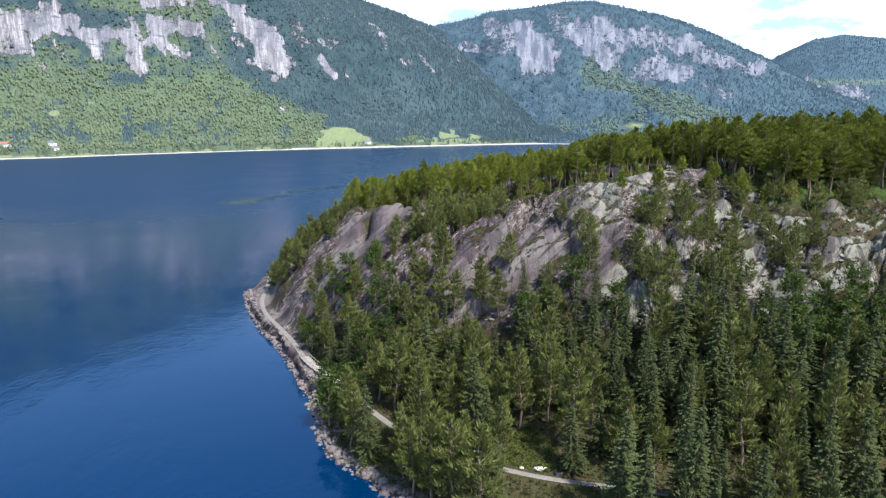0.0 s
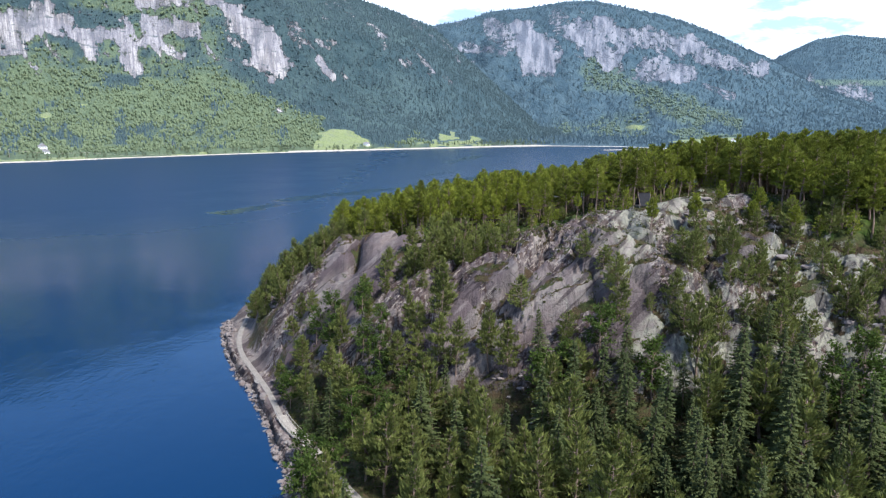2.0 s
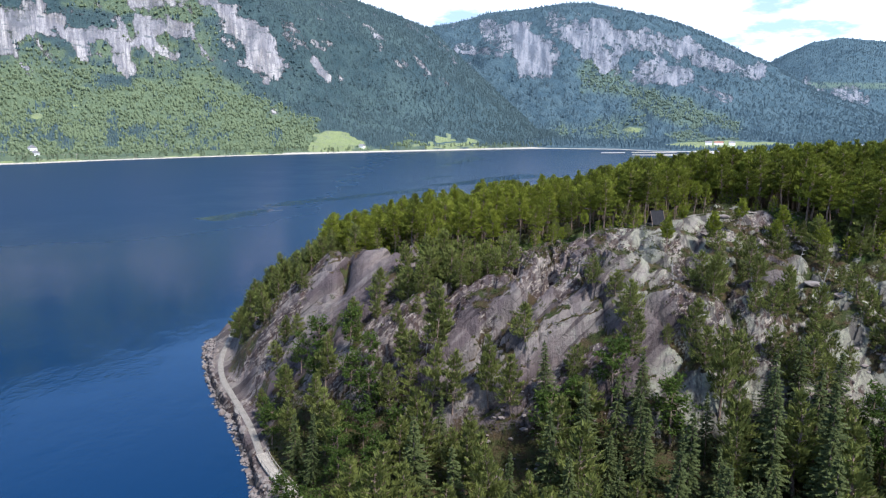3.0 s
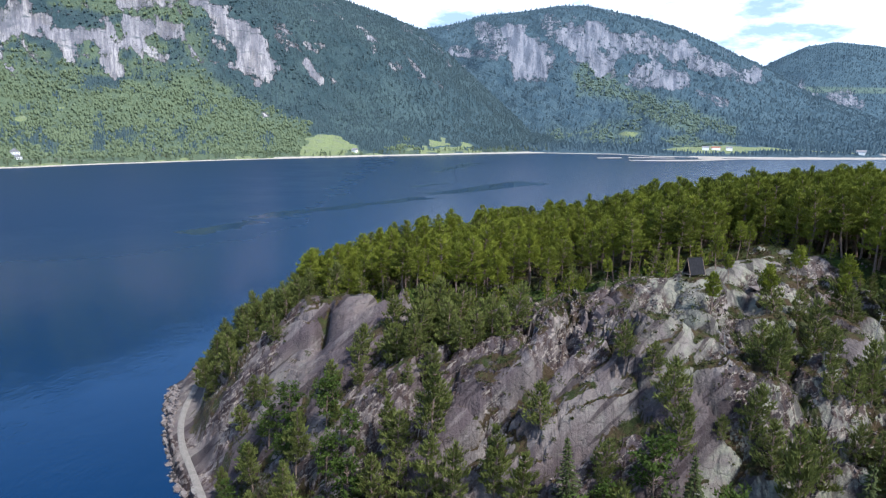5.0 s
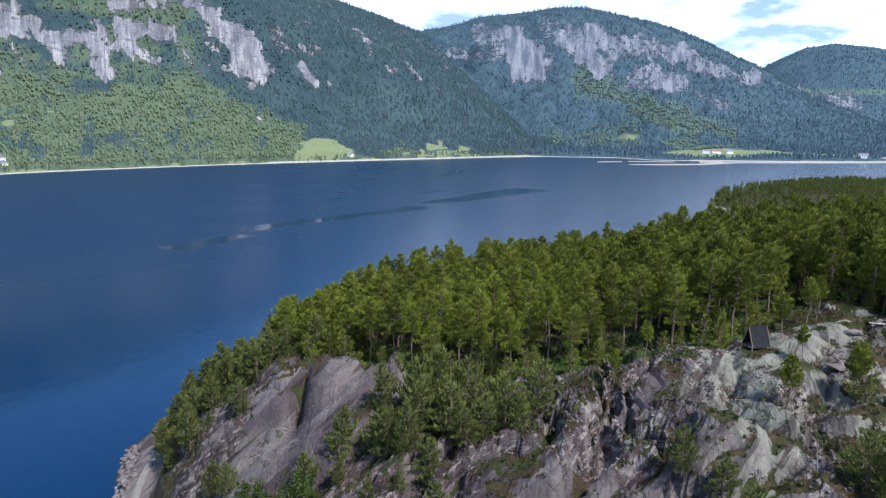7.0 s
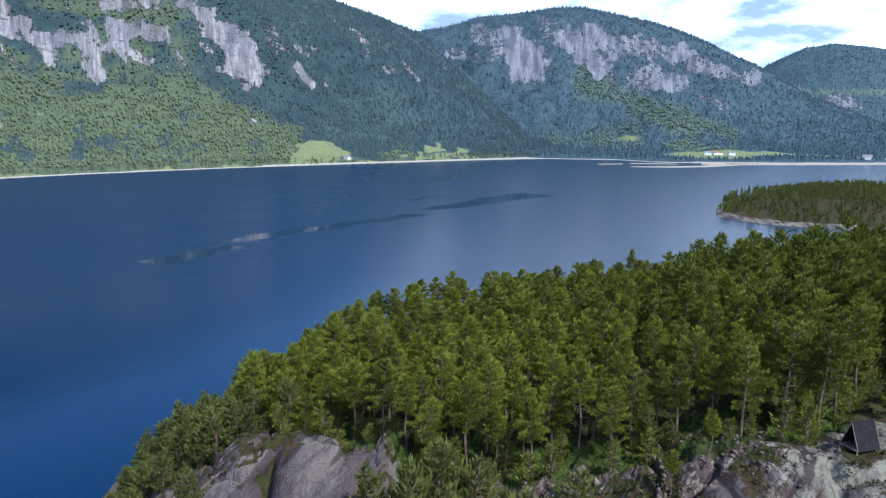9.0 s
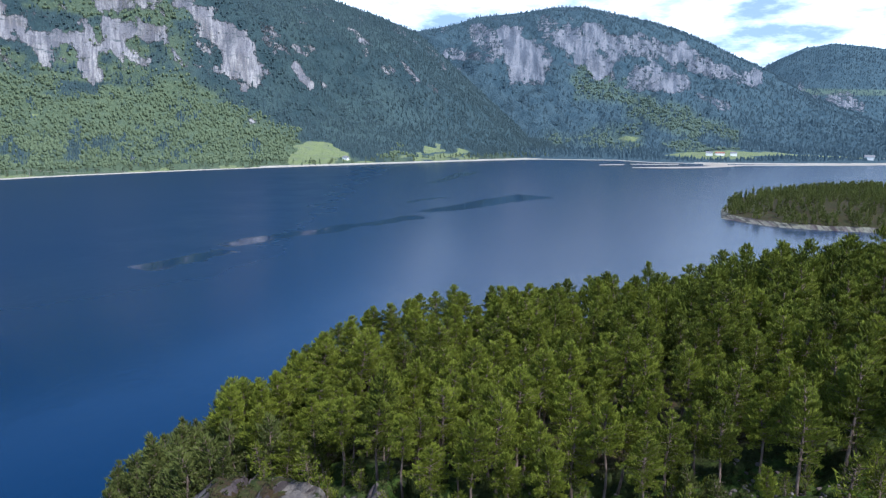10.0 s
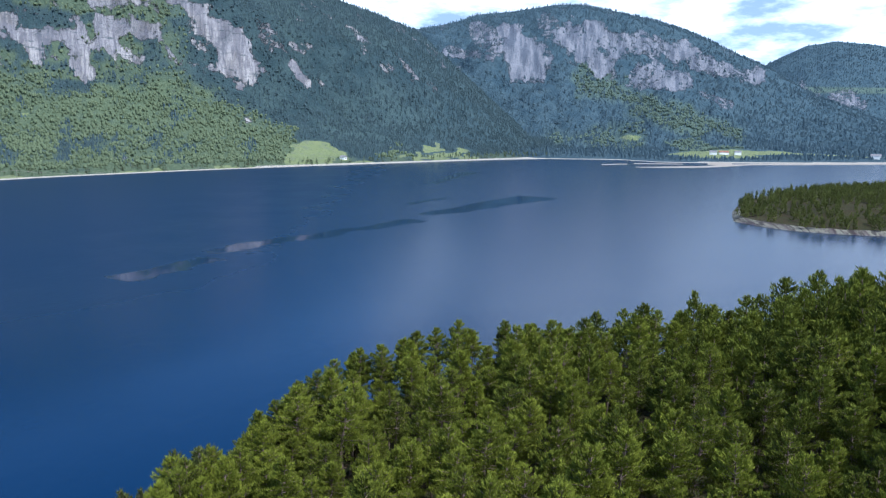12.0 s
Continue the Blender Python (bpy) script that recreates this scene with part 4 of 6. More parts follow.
def pine_arrays(seed, lean=0.0, dense=1.0, low=0.42, wide=1.0, H=10.0, limbs=True, size=0.34):
    """A pine: bare lower stem with dead stubs, limbs in loose whorls, each limb a rising fan of needle shoots."""
    rng = np.random.default_rng(seed)
    k = 9 if limbs else 3
    zs = np.linspace(-0.5, H * 0.97, k)
    ph = rng.uniform(0, 6.28)
    bend = np.stack([lean * np.abs(zs / H) ** 1.6 * H + 0.14 * np.sin(zs * 0.9 + ph) * limbs, 0.14 * np.sin(zs * 0.7 + 2 * ph) * limbs, zs], 1)
    bits = [tube(bend, np.linspace(0.17, 0.03, k), 6 if limbs else 4)]
    fall, spread = rng.uniform(1.25, 2.1), wide * rng.uniform(0.75, 1.2, 7)
    B, T = [], []
    whorls = 12 if dense > 0.4 else 6
    for i in range(whorls):
        f = low + (0.97 - low) * ((i + rng.uniform(0, 0.4)) / (whorls - 0.6)) ** 0.9
        k = min(max((f - low) / (0.97 - low), 0), 1)
        turn = rng.uniform(0, 6.28)
        for j in range(int(rng.integers(4, 7))):
            az = turn + j * 1.5 + rng.uniform(-0.35, 0.35)
            z = min(f * H + rng.uniform(-0.25, 0.25), H * 0.96)
            base = np.array([np.interp(z, zs, bend[:, 0]), np.interp(z, zs, bend[:, 1]), z])
            ln = spread[int(az) % 7] * 2.15 * (1 - k**fall) * (0.6 + 0.4 * min(1, k * 3.0)) * rng.uniform(0.55, 1.1) + 0.3
            tip = base + [math.cos(az) * ln, math.sin(az) * ln, ln * (0.08 + 0.62 * k) + rng.uniform(-0.15, 0.15)]
            B.append(base)
            T.append(tip)
            if limbs:
                bits.append(tube([base, base + (tip - base) * 0.85], [0.045, 0.012], 3))
    if limbs:
        for i in range(6):
            z, az, ln = H * low * rng.uniform(0.35, 1.0), rng.uniform(0, 6.28), rng.uniform(0.4, 1.3)
            base = np.array([np.interp(z, zs, bend[:, 0]), np.interp(z, zs, bend[:, 1]), z])
            bits.append(tube([base, base + [math.cos(az) * ln, math.sin(az) * ln, -0.1]], [0.025, 0.006], 3))
    B, T = np.array(B + [bend[-1] - [0, 0, 0.7]]), np.array(T + [bend[-1] + [0, 0, 0.1]])
    d = T - B
    L = np.linalg.norm(d, axis=1)
    count = max(100, int(NEEDLES * dense * (H / 10) / size**2))
    w = (L + 0.25) ** 1.4
    pick = rng.choice(len(L), count, p=w / w.sum())
    g = rng.uniform(0.1, 1.0, (count, 1)) ** 0.7
    d, L, up = d[pick] / L[pick][:, None], L[pick][:, None], np.array([[0, 0, 1.0]])
    flank = np.stack([-d[:, 1], d[:, 0], 0 * d[:, 2]], 1)
    v = rng.uniform(-1, 1, (count, 1))
    p = B[pick] + d * L * g + flank * v * (0.12 + 0.62 * L * g * (1.12 - g)) + up * rng.normal(0.04, 0.1, (count, 1)) - up * 0.12 * L * np.abs(v) * g
    out = d * 0.6 + flank * v * 0.45 + up * rng.uniform(0.3, 1.3, (count, 1)) + rng.normal(size=(count, 3)) * 0.25
    out /= np.linalg.norm(out, axis=1)[:, None]
    side = np.cross(out, rng.normal(size=(count, 3)))
    side /= np.linalg.norm(side, axis=1)[:, None]
    s = size * rng.uniform(0.6, 1.35, (count, 1))
    V = np.stack([p - side * s * 0.23 - out * s * 0.5, p + side * s * 0.23 - out * s * 0.5, p + out * s * 1.0], 1).reshape(-1, 3)
    return joined(bits), (V, np.arange(len(V)).reshape(-1, 3))


def spruce_arrays(seed, H=15.0, wide=1.0, levels=26, sparse=0.0):
    rng = np.random.default_rng(seed)
    bits = [tube([(0, 0, -0.6), (0.03, 0.02, H * 0.4), (0, 0, H * 0.98)], [0.22, 0.15, 0.02], 7)]
    V = []
    for i in range(levels):
        f = 0.09 + 0.89 * (i + rng.uniform(-0.2, 0.2)) / levels
        R = wide * (2.7 * (1 - f) ** 0.85 + 0.12) * rng.uniform(0.62, 1.15)
        m = 6 + int(4 * (1 - f))
        for j in range(m):
            if rng.uniform() < sparse:
                continue
            az = j * math.tau / m + i * 1.1 + rng.uniform(-0.25, 0.25)
            r = R * rng.uniform(0.5, 1.2) * (1 + 0.18 * math.sin(az + seed))
            d, s = np.array([math.cos(az), math.sin(az), 0]), np.array([-math.sin(az), math.cos(az), 0])
            z = f * H + rng.uniform(-0.35, 0.35)
            for k, g in enumerate((0.3, 0.45, 0.6, 0.74, 0.88, 1.0)):
                p = d * r * g + [0, 0, z - r * (0.42 * g - 0.16 * g * g)]
                w = (0.19 + 0.15 * (1 - abs(g - 0.6))) * (0.55 + 0.45 * r / 2.7) * rng.uniform(0.7, 1.3)
                drop = rng.uniform(0.1, 0.34)
                q = p - d * 0.32 * w
                V += [q, p + s * w * 0.9 + d * w * 0.5 - [0, 0, drop * 0.6], p + d * w * 0.9, q, p + d * w * 0.9, p - s * w * 0.9 + d * w * 0.5 - [0, 0, drop * 0.6]]
                if k != 1:
                    V += [p - s * w * 0.5, p + s * w * 0.5, p + d * 0.15 - [0, 0, drop + 0.35 * w]]
    V = np.array(V + [(0.16, 0, H * 0.93), (-0.16, 0.1, H * 0.93), (0, 0, H * 1.02), (0, 0.16, H * 0.92), (0, -0.16, H * 0.92), (0, 0, H * 1.03)])
    return joined(bits), (V, np.arange(len(V)).reshape(-1, 3))


def leafy_arrays(seed, H=9.0):
    rng = np.random.default_rng(seed)
    bits = [tube([(0, 0, -0.5), (0.15, 0.1, H * 0.4), (0.05, 0.2, H * 0.85)], [0.14, 0.09, 0.02], 6)]
    C, R = [], []
    for i in range(34):
        f = rng.uniform(0.28, 0.98)
        az, ln = i * 2.4, (0.5 + 2.0 * math.sin(f * 2.9)) * rng.uniform(0.5, 1.05)
        base, tip = np.array([0.08, 0.1, H * f * 0.85]), np.array([math.cos(az) * ln, math.sin(az) * ln, H * f])
        bits.append(tube([base, tip], [0.035, 0.01], 3))
        C += [tip, base * 0.4 + tip * 0.6]
        R += [rng.uniform(0.5, 0.8), 0.5]
    return joined(bits), tufts(rng, C, R, 20, 0.36, 0.8, 0.2)


def dead_arrays(seed, H=7.0):
    rng = np.random.default_rng(seed)
    bits = [tube([(0, 0, -0.4), (0.2, 0.1, H * 0.5), (0.1, 0.3, H)], [0.13, 0.09, 0.02], 6)]
    for i in range(16):
        z, az, ln = H * rng.uniform(0.3, 0.95), i * 2.4, rng.uniform(0.6, 1.6)
        base = np.array([0.15, 0.15, z])
        tip = base + [math.cos(az) * ln, math.sin(az) * ln, rng.uniform(-0.3, 0.6)]
        bits.append(tube([base, (base + tip) / 2 + rng.normal(size=3) * 0.12, tip], [0.04, 0.025, 0.008], 3))
    return joined(bits)


def tree_kind(name, arrays, bark, leaf, label, category, group):
    """The first of a kind, with its parts, out of which the others are copied."""
    (tv, tf), (cv, cf) = arrays
    top = tagged(new(name), label, category, group)
    part("trunk", mesh_of("trunk", tv, tf, bark, True), bark, top)
    part("crown", mesh_of("crown", cv, cf, leaf), leaf, top)
    return top


def scatter(rng, x0, x1, y0, y1, gap, accept, tries):
    """Places at least gap apart, in a box, that accept(x, y) takes."""
    cells, out = {}, []
    P = rng.uniform((x0, y0), (x1, y1), (tries, 2))
    ok = accept(P[:, 0], P[:, 1])
    for x, y in P[ok]:
        i, j = int(x // gap), int(y // gap)
        if any((x - a) ** 2 + (y - b) ** 2 < gap * gap for di in (-1, 0, 1) for dj in (-1, 0, 1) for a, b in cells.get((i + di, j + dj), ())):
            continue
        cells.setdefault((i, j), []).append((x, y))
        out.append((x, y))
    return np.array(out)


def put(kinds, rng, places, lo, hi, sink=0.0, tilt=3.0, by=None):
    """Copies of the kinds at the places, turned and scaled by chance; the first of each kind is the original itself."""
    fresh = list(kinds)
    zs = land(places[:, 0], places[:, 1])
    for (x, y), z in zip(places, zs):
        k = int(rng.integers(len(kinds)))
        s = rng.uniform(lo, hi) * (by(x, y) if by else 1.0)
        m = pose(x, y, z - sink, rng.uniform(-tilt, tilt), rng.uniform(-tilt, tilt), rng.uniform(0, 360))
        ob = kinds[k] if kinds[k] in fresh else copy_thing(kinds[k], m)
        if kinds[k] in fresh:
            fresh.remove(kinds[k])
            ob.matrix_basis = m
        w = s * rng.uniform(0.88, 1.15)
        ob.scale = (w, w, s)
    for k in fresh:
        for o in (*k.children_recursive, k):
            bpy.data.objects.remove(o)


def forest(name, arrays, mats, places, zs, rng, lo, hi, label, category, by=None):
    """Many trees as one object: trunks and crowns of some templates laid down at the places."""
    parts, tone = [[[], [], 0], [[], [], 0]], []
    for (x, y), z in zip(places, zs):
        both = arrays[int(rng.integers(len(arrays)))]
        s, a = rng.uniform(lo, hi) * (by(x, y) if by else 1.0), rng.uniform(0, math.tau)
        w = s * rng.uniform(0.88, 1.15)
        c, d = math.cos(a) * w, math.sin(a) * w
        T = np.array([[c, -d, 0], [d, c, 0], [0, 0, s]])
        tone.append(np.full(len(both[1][0]), rng.uniform(0, 1)))
        for (v, f), p in zip(both, parts):
            p[0].append(v @ T.T + [x, y, z])
            p[1].append(f + p[2])
            p[2] += len(v)
    top = tagged(new(name), label, category, kind="stuff")
    for key, p, m in zip(("trunk", "crown"), parts, mats):
        if p[0]:
            part(key, mesh_of(key, np.concatenate(p[0]), np.concatenate(p[1]), m, attrs={"tone": np.concatenate(tone)} if key == "crown" else None), m, top)
    return top


R1 = np.random.default_rng(5)


def from_shore(x, y):
    t, r, lines = zones(x, y)
    return lines[3][0] - r


def front_ok(x, y):
    b = band(x, y)
    clear = (((x - 14) / 5.5) ** 2 + ((y - 109) / 6) ** 2 < 1) | (((x + 13) / 4) ** 2 + ((y - 122) / 6) ** 2 < 1) | (((x + 8) / 4.5) ** 2 + ((y - 115) / 8) ** 2 < 1) | (((x - 11) / 4.5) ** 2 + ((y - 137) / 7) ** 2 < 1)
    return (b > np.where(x < 5, 2.66, 2.78)) & (from_shore(x, y) > 2.9) & (y < 176) & (way_near(x, y)[0] > 2.6) & ~clear & ~((x > 9) & (x < 24) & (y < 102.5)) & ~((x > 27) & (x < 35) & (y < 100)) & (x > -44) & (x < 0.62 * y + 18)


front = scatter(R1, -44, 110, 84, 176, 4.0, front_ok, 12000)
SPRUCE = [tree_kind("spruce_tree", spruce_arrays(40 + i, 15, (1.12, 1.0, 1.22, 0.98, 1.15)[i], (44, 46, 42, 45, 43)[i], 0.14), M_BARK, M_SPRUCE,
                    "tall dark green spruce standing on the wooded foot slope", "tree", "spruces below the cliff") for i in range(5)]
PINE_TALL = [tree_kind("tall_pine_tree", pine_arrays(60 + i, 0.02 * i, 1.0, 0.25, 0.95, 10.0, True, 0.36), M_BARK, M_GREYPINE, "tall grey-green pine standing on the wooded foot slope", "tree", "pines below the cliff") for i in range(3)]
LEAFY = [tree_kind("birch_tree", leafy_arrays(80 + i), M_BARK, M_LEAF, "fresh green leafy tree among dark spruces", "tree", "leafy trees below the cliff") for i in range(2)]
pick = fbm(front[:, 0] / 14, front[:, 1] / 14, 90, 3)
leafy_here = ((pick > 0.61) & (front[:, 1] > 118)) | (lump(front[:, 0], front[:, 1], 71, 128, 12, 11) > 0.4)
pine_here = ~leafy_here & (R1.uniform(size=len(front)) < np.where(front[:, 0] < 22, 0.72, 0.35))


def grown(x, y):
    """Trees are lower towards the point and under the cliff."""
    return float(np.interp(x, [-38, -30, -5, 15, 26, 60], [0.6, 0.85, 0.95, 0.92, 1.0, 1.02]) * np.interp(y, [125, 150], [1.0, 0.8]))


put(LEAFY, R1, front[leafy_here], 1.0, 1.6, by=grown)
put(PINE_TALL, R1, front[pine_here], 1.15, 1.8, by=grown)
put(SPRUCE, R1, front[~leafy_here & ~pine_here], 0.72, 1.28, by=grown)


def side_ok(x, y):
    return (band(x, y) > 2.85) & (from_shore(x, y) > 3.5) & (way_near(x, y)[0] > 2.8) & ((x > 0.62 * y + 19) | ((y < 83) & (x > 30))) & (fbm(x / 12, y / 12, 93, 3) > 0.36)


side = scatter(R1, 24, 210, 38, 150, 4.4, side_ok, 9000)[:420]
forest("shore_wood", [pine_arrays(260 + i, 0.02, 0.8, 0.2, 1.2, 12.0, False, 0.6) for i in range(4)], (M_BARK, M_SPRUCE), side, land(side[:, 0], side[:, 1]) - 0.1, R1, 0.8, 1.2, "mixed dark wood along the lake shore beside the path", "forest")


def top_ok(x, y):
    b = band(x, y)
    edge = treeline(x) + 5 * (fbm(x / 6, y / 6, 58, 3) - 0.5)
    hut = (np.hypot(x - 43.5, y - 176.5) < 4.5) | (np.hypot(x - 66, y - 193) < 2.5)
    return (y > edge) & (y < 264) & (b < 2.0) & ~hut & (x < 0.62 * y + np.where(y > 215, -25, 12))


top = scatter(R1, -62, 140, 160, 262, 3.35, top_ok, 36000)
PINE = [tree_kind("pine_tree", pine_arrays(100 + i, (0, 0.03, -0.02, 0.05, 0, 0.02)[i], 0.9, (0.4, 0.48, 0.34, 0.44, 0.5, 0.38)[i], (1.2, 1.0, 1.35, 1.15, 1.0, 1.25)[i], 10.0, True, 0.19), M_BARK, M_PINE,
                  "slender pine with yellow-green crown on the rocky plateau", "tree", "pines on the plateau") for i in range(6)]


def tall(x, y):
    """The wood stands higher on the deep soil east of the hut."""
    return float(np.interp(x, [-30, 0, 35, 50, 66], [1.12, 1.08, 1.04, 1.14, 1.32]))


# pines whose darker needles carry painted shade
SHADED = [tree_kind("dark_pine_tree", pine_arrays(180 + i, 0.02 * i, 1.0, (0.3, 0.4, 0.34)[i], (1.25, 1.1, 1.3)[i], 10.0, True, 0.19), M_BARK, M_SHADEPINE,
                  "tall pine in the dense wood behind the hut, shade painted into its green", "tree", "dark pines behind the hut") for i in range(3)]
# share of the painted-shade pines grows towards the east
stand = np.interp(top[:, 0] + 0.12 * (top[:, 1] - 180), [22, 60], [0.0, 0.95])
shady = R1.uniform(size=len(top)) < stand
deep_wood = top[shady]
deep_wood = deep_wood[np.argsort(deep_wood[:, 1])]
put(SHADED, R1, deep_wood[:290], 0.8, 1.18, by=tall)
near = top[~shady]
near = near[np.argsort(near[:, 1] + 0.15 * np.abs(near[:, 0] - 15))]
put(PINE, R1, near[:290], 0.78, 1.18, by=tall)
for rest, needles, label in ((near[290:], M_PINE, "dense pine wood covering the back of the headland"), (deep_wood[290:], M_SHADEPINE, "pine wood behind the hut, shade painted into its green")):
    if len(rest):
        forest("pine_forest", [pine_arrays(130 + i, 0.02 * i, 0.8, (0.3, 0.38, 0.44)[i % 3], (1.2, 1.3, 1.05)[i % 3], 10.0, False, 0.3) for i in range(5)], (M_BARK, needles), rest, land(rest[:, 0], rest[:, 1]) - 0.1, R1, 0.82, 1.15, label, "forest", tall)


def slope_ok(x, y):
    b = band(x, y)
    n = fbm(x / 6, y / 6, 65, 4)
    knob = lump(x, y, -18, 188, 13, 12) > 0.45
    left = ((x < -31) & (b > 1.3) & (b < 2.9) & (y > 209)) | ((x < -18) & (y > 207) & (b > 0.9) & (b < 2.2))
    gully = (lump(x, y, 1, 177, 9, 9) > 0.42) & (b < 2.3) & (n > 0.47)
    foot = (b > 2.45) & (b < 2.8) & (n > 0.5)
    right = (x > 44) & (b > 1.2) & (b < 2.75) & (n > 0.49)
    return (left | gully | foot | right | ((b > 1.1) & (b < 2.75) & (n > 0.66))) & ~knob & (np.hypot(x - 43, y - 170) > 9) & ~(lump(x, y, 56, 176, 13, 11) > 0.4) & ~((x > 10) & (x < 44) & (b < 2.3) & (n < 0.7)) & (way_near(x, y)[0] > 2.5)


slope = scatter(R1, -64, 110, 130, 262, 2.4, slope_ok, 9000)
slope = slope[np.argsort(np.where((slope[:, 0] < -18) & (slope[:, 1] > 205), 0, np.where((slope[:, 0] > 44) & (slope[:, 0] < 80), 0.5 + 0.6 * (np.arange(len(slope)) % 2), 1)), kind="stable")]
SMALL = [tree_kind("small_pine_tree", pine_arrays(150 + i, 0.05, 1.15, 0.06, 1.25, 7.0, True, 0.40), M_BARK, M_GREYPINE, "small bushy pine rooted in a rock ledge", "tree", "small pines on the cliff") for i in range(4)]
put(SMALL, R1, slope[:288], 0.45, 1.15, 0.1, 7)


# far woods: simple cones in tiers, as one object for each mountain side
def cone_tree(seed):
    rng = np.random.default_rng(seed)
    V, F = [], []
    for z0, z1, r in ((0.0, 0.62, 0.34), (0.4, 1.0, 0.22)):
        n = len(V)
        V += [(math.cos(k * 1.2566 + rng.uniform(0, 0.5)) * r * rng.uniform(0.7, 1.2), math.sin(k * 1.2566) * r, z0 + rng.uniform(-0.08, 0.08)) for k in range(5)] + [(0, 0, z1)]
        F += [(n + k, n + (k + 1) % 5, n + 5) for k in range(5)]
    return np.array(V), np.array(F)


def bush_tree(seed):
    """A leafy crown of uneven lobes, narrow below, broad above the middle."""
    rng = np.random.default_rng(seed)
    V, F = [], []
    for z, r in ((0.05, 0.12), (0.32, 0.32), (0.62, 0.34), (0.85, 0.2)):
        V += [(math.cos(k * 1.0472 + z * 2) * r * rng.uniform(0.65, 1.3), math.sin(k * 1.0472 + z * 2) * r * rng.uniform(0.65, 1.3), z + rng.uniform(-0.1, 0.1)) for k in range(6)]
    V.append((0, 0, 1.0))
    for i in range(3):
        for k in range(6):
            a, b, c, d = i * 6 + k, i * 6 + (k + 1) % 6, i * 6 + 6 + (k + 1) % 6, i * 6 + 6 + k
            F += [(a, b, c), (a, c, d)]
    F += [(18 + k, 18 + (k + 1) % 6, 24) for k in range(6)]
    return np.array(V), np.array(F)


def far_wood(name, label, X, Y, Z, keep, count, lo, hi, seed, mat, kind=cone_tree):
    rng = np.random.default_rng(seed)
    idx = np.flatnonzero(keep.ravel())
    idx = idx[rng.integers(len(idx), size=count)]
    P = np.stack([X.ravel()[idx] + rng.uniform(-4, 4, count), Y.ravel()[idx] + rng.uniform(-5, 5, count), Z.ravel()[idx] - 1.0], 1)
    s = rng.uniform(lo, hi, count)
    V, F = [], []
    tmpl = [kind(i) for i in range(4)]
    n = 0
    for k, (v, f) in enumerate(tmpl):
        p, sc = P[k::4], s[k::4]
        V.append((v[None] * sc[:, None, None] * [[[1, 1, 1]]] + p[:, None]).reshape(-1, 3))
        F.append((f[None] + (np.arange(len(p)) * len(v))[:, None, None]).reshape(-1, 3) + n)
        n += len(V[-1])
    ob = new(name, mesh_of(name, np.concatenate(V), np.concatenate(F), mat))
    return tagged(ob, label, "forest", kind="stuff")


X, Y, Z, V, U, A = massif
chance = np.random.default_rng(90).uniform(size=Z.shape)
wood = (Z > 8) & (V < 1.01) & (A["rock"] < 0.15 + 0.6 * chance) & (A["meadow"] < 0.4)
stray = fbm(U * 1400 / 26, Z / 20, 89, 4)
leafy = (A["leafy"] > 0.15) & (A["leafy"] > 0.3 + 3.0 * (stray - 0.48) + 0.6 * (chance[:, ::-1] - 0.5))
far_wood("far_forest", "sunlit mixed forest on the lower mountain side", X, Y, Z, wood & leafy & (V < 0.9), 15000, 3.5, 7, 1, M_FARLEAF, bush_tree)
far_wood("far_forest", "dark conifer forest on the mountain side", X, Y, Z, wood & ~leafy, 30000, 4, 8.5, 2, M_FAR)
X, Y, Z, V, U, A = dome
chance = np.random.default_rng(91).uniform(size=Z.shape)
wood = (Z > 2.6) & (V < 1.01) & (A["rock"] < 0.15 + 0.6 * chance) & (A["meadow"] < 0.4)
far_wood("far_forest", "conifer forest on the far valley floor and slopes", X, Y, Z, wood & (A["leafy"] < 0.2 + 0.6 * chance[:, ::-1]), 18000, 6, 12, 3, M_FARHAZE)
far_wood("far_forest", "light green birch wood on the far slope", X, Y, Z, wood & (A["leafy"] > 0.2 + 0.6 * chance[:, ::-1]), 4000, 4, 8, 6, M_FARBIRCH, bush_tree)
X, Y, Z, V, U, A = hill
far_wood("far_forest", "conifer forest on the most distant hill, blue haze put into its colour", X, Y, Z, (V < 1.01) & (A["rock"] < 0.5), 9000, 7, 12, 9, M_FARHAZE)


# ---------------------------------------------------------------- the way along the shore
def smooth_line(line, step):
    """Points along a bent line, rounded at its corners."""
    P = np.array(line, float)
    for _ in range(3):
        Q = np.empty((2 * len(P) - 2, P.shape[1]))
        Q[0::2], Q[1::2] = P[:-1] * 0.75 + P[1:] * 0.25, P[:-1] * 0.25 + P[1:] * 0.75
        P = np.concatenate([P[:1], Q, P[-1:]])
    s = np.concatenate([[0], np.cumsum(np.linalg.norm(np.diff(P[:, :2], axis=0), axis=1))])
    t = np.arange(0, s[-1], step)
    return np.stack([np.interp(t, s, P[:, k]) for k in range(P.shape[1])], 1)


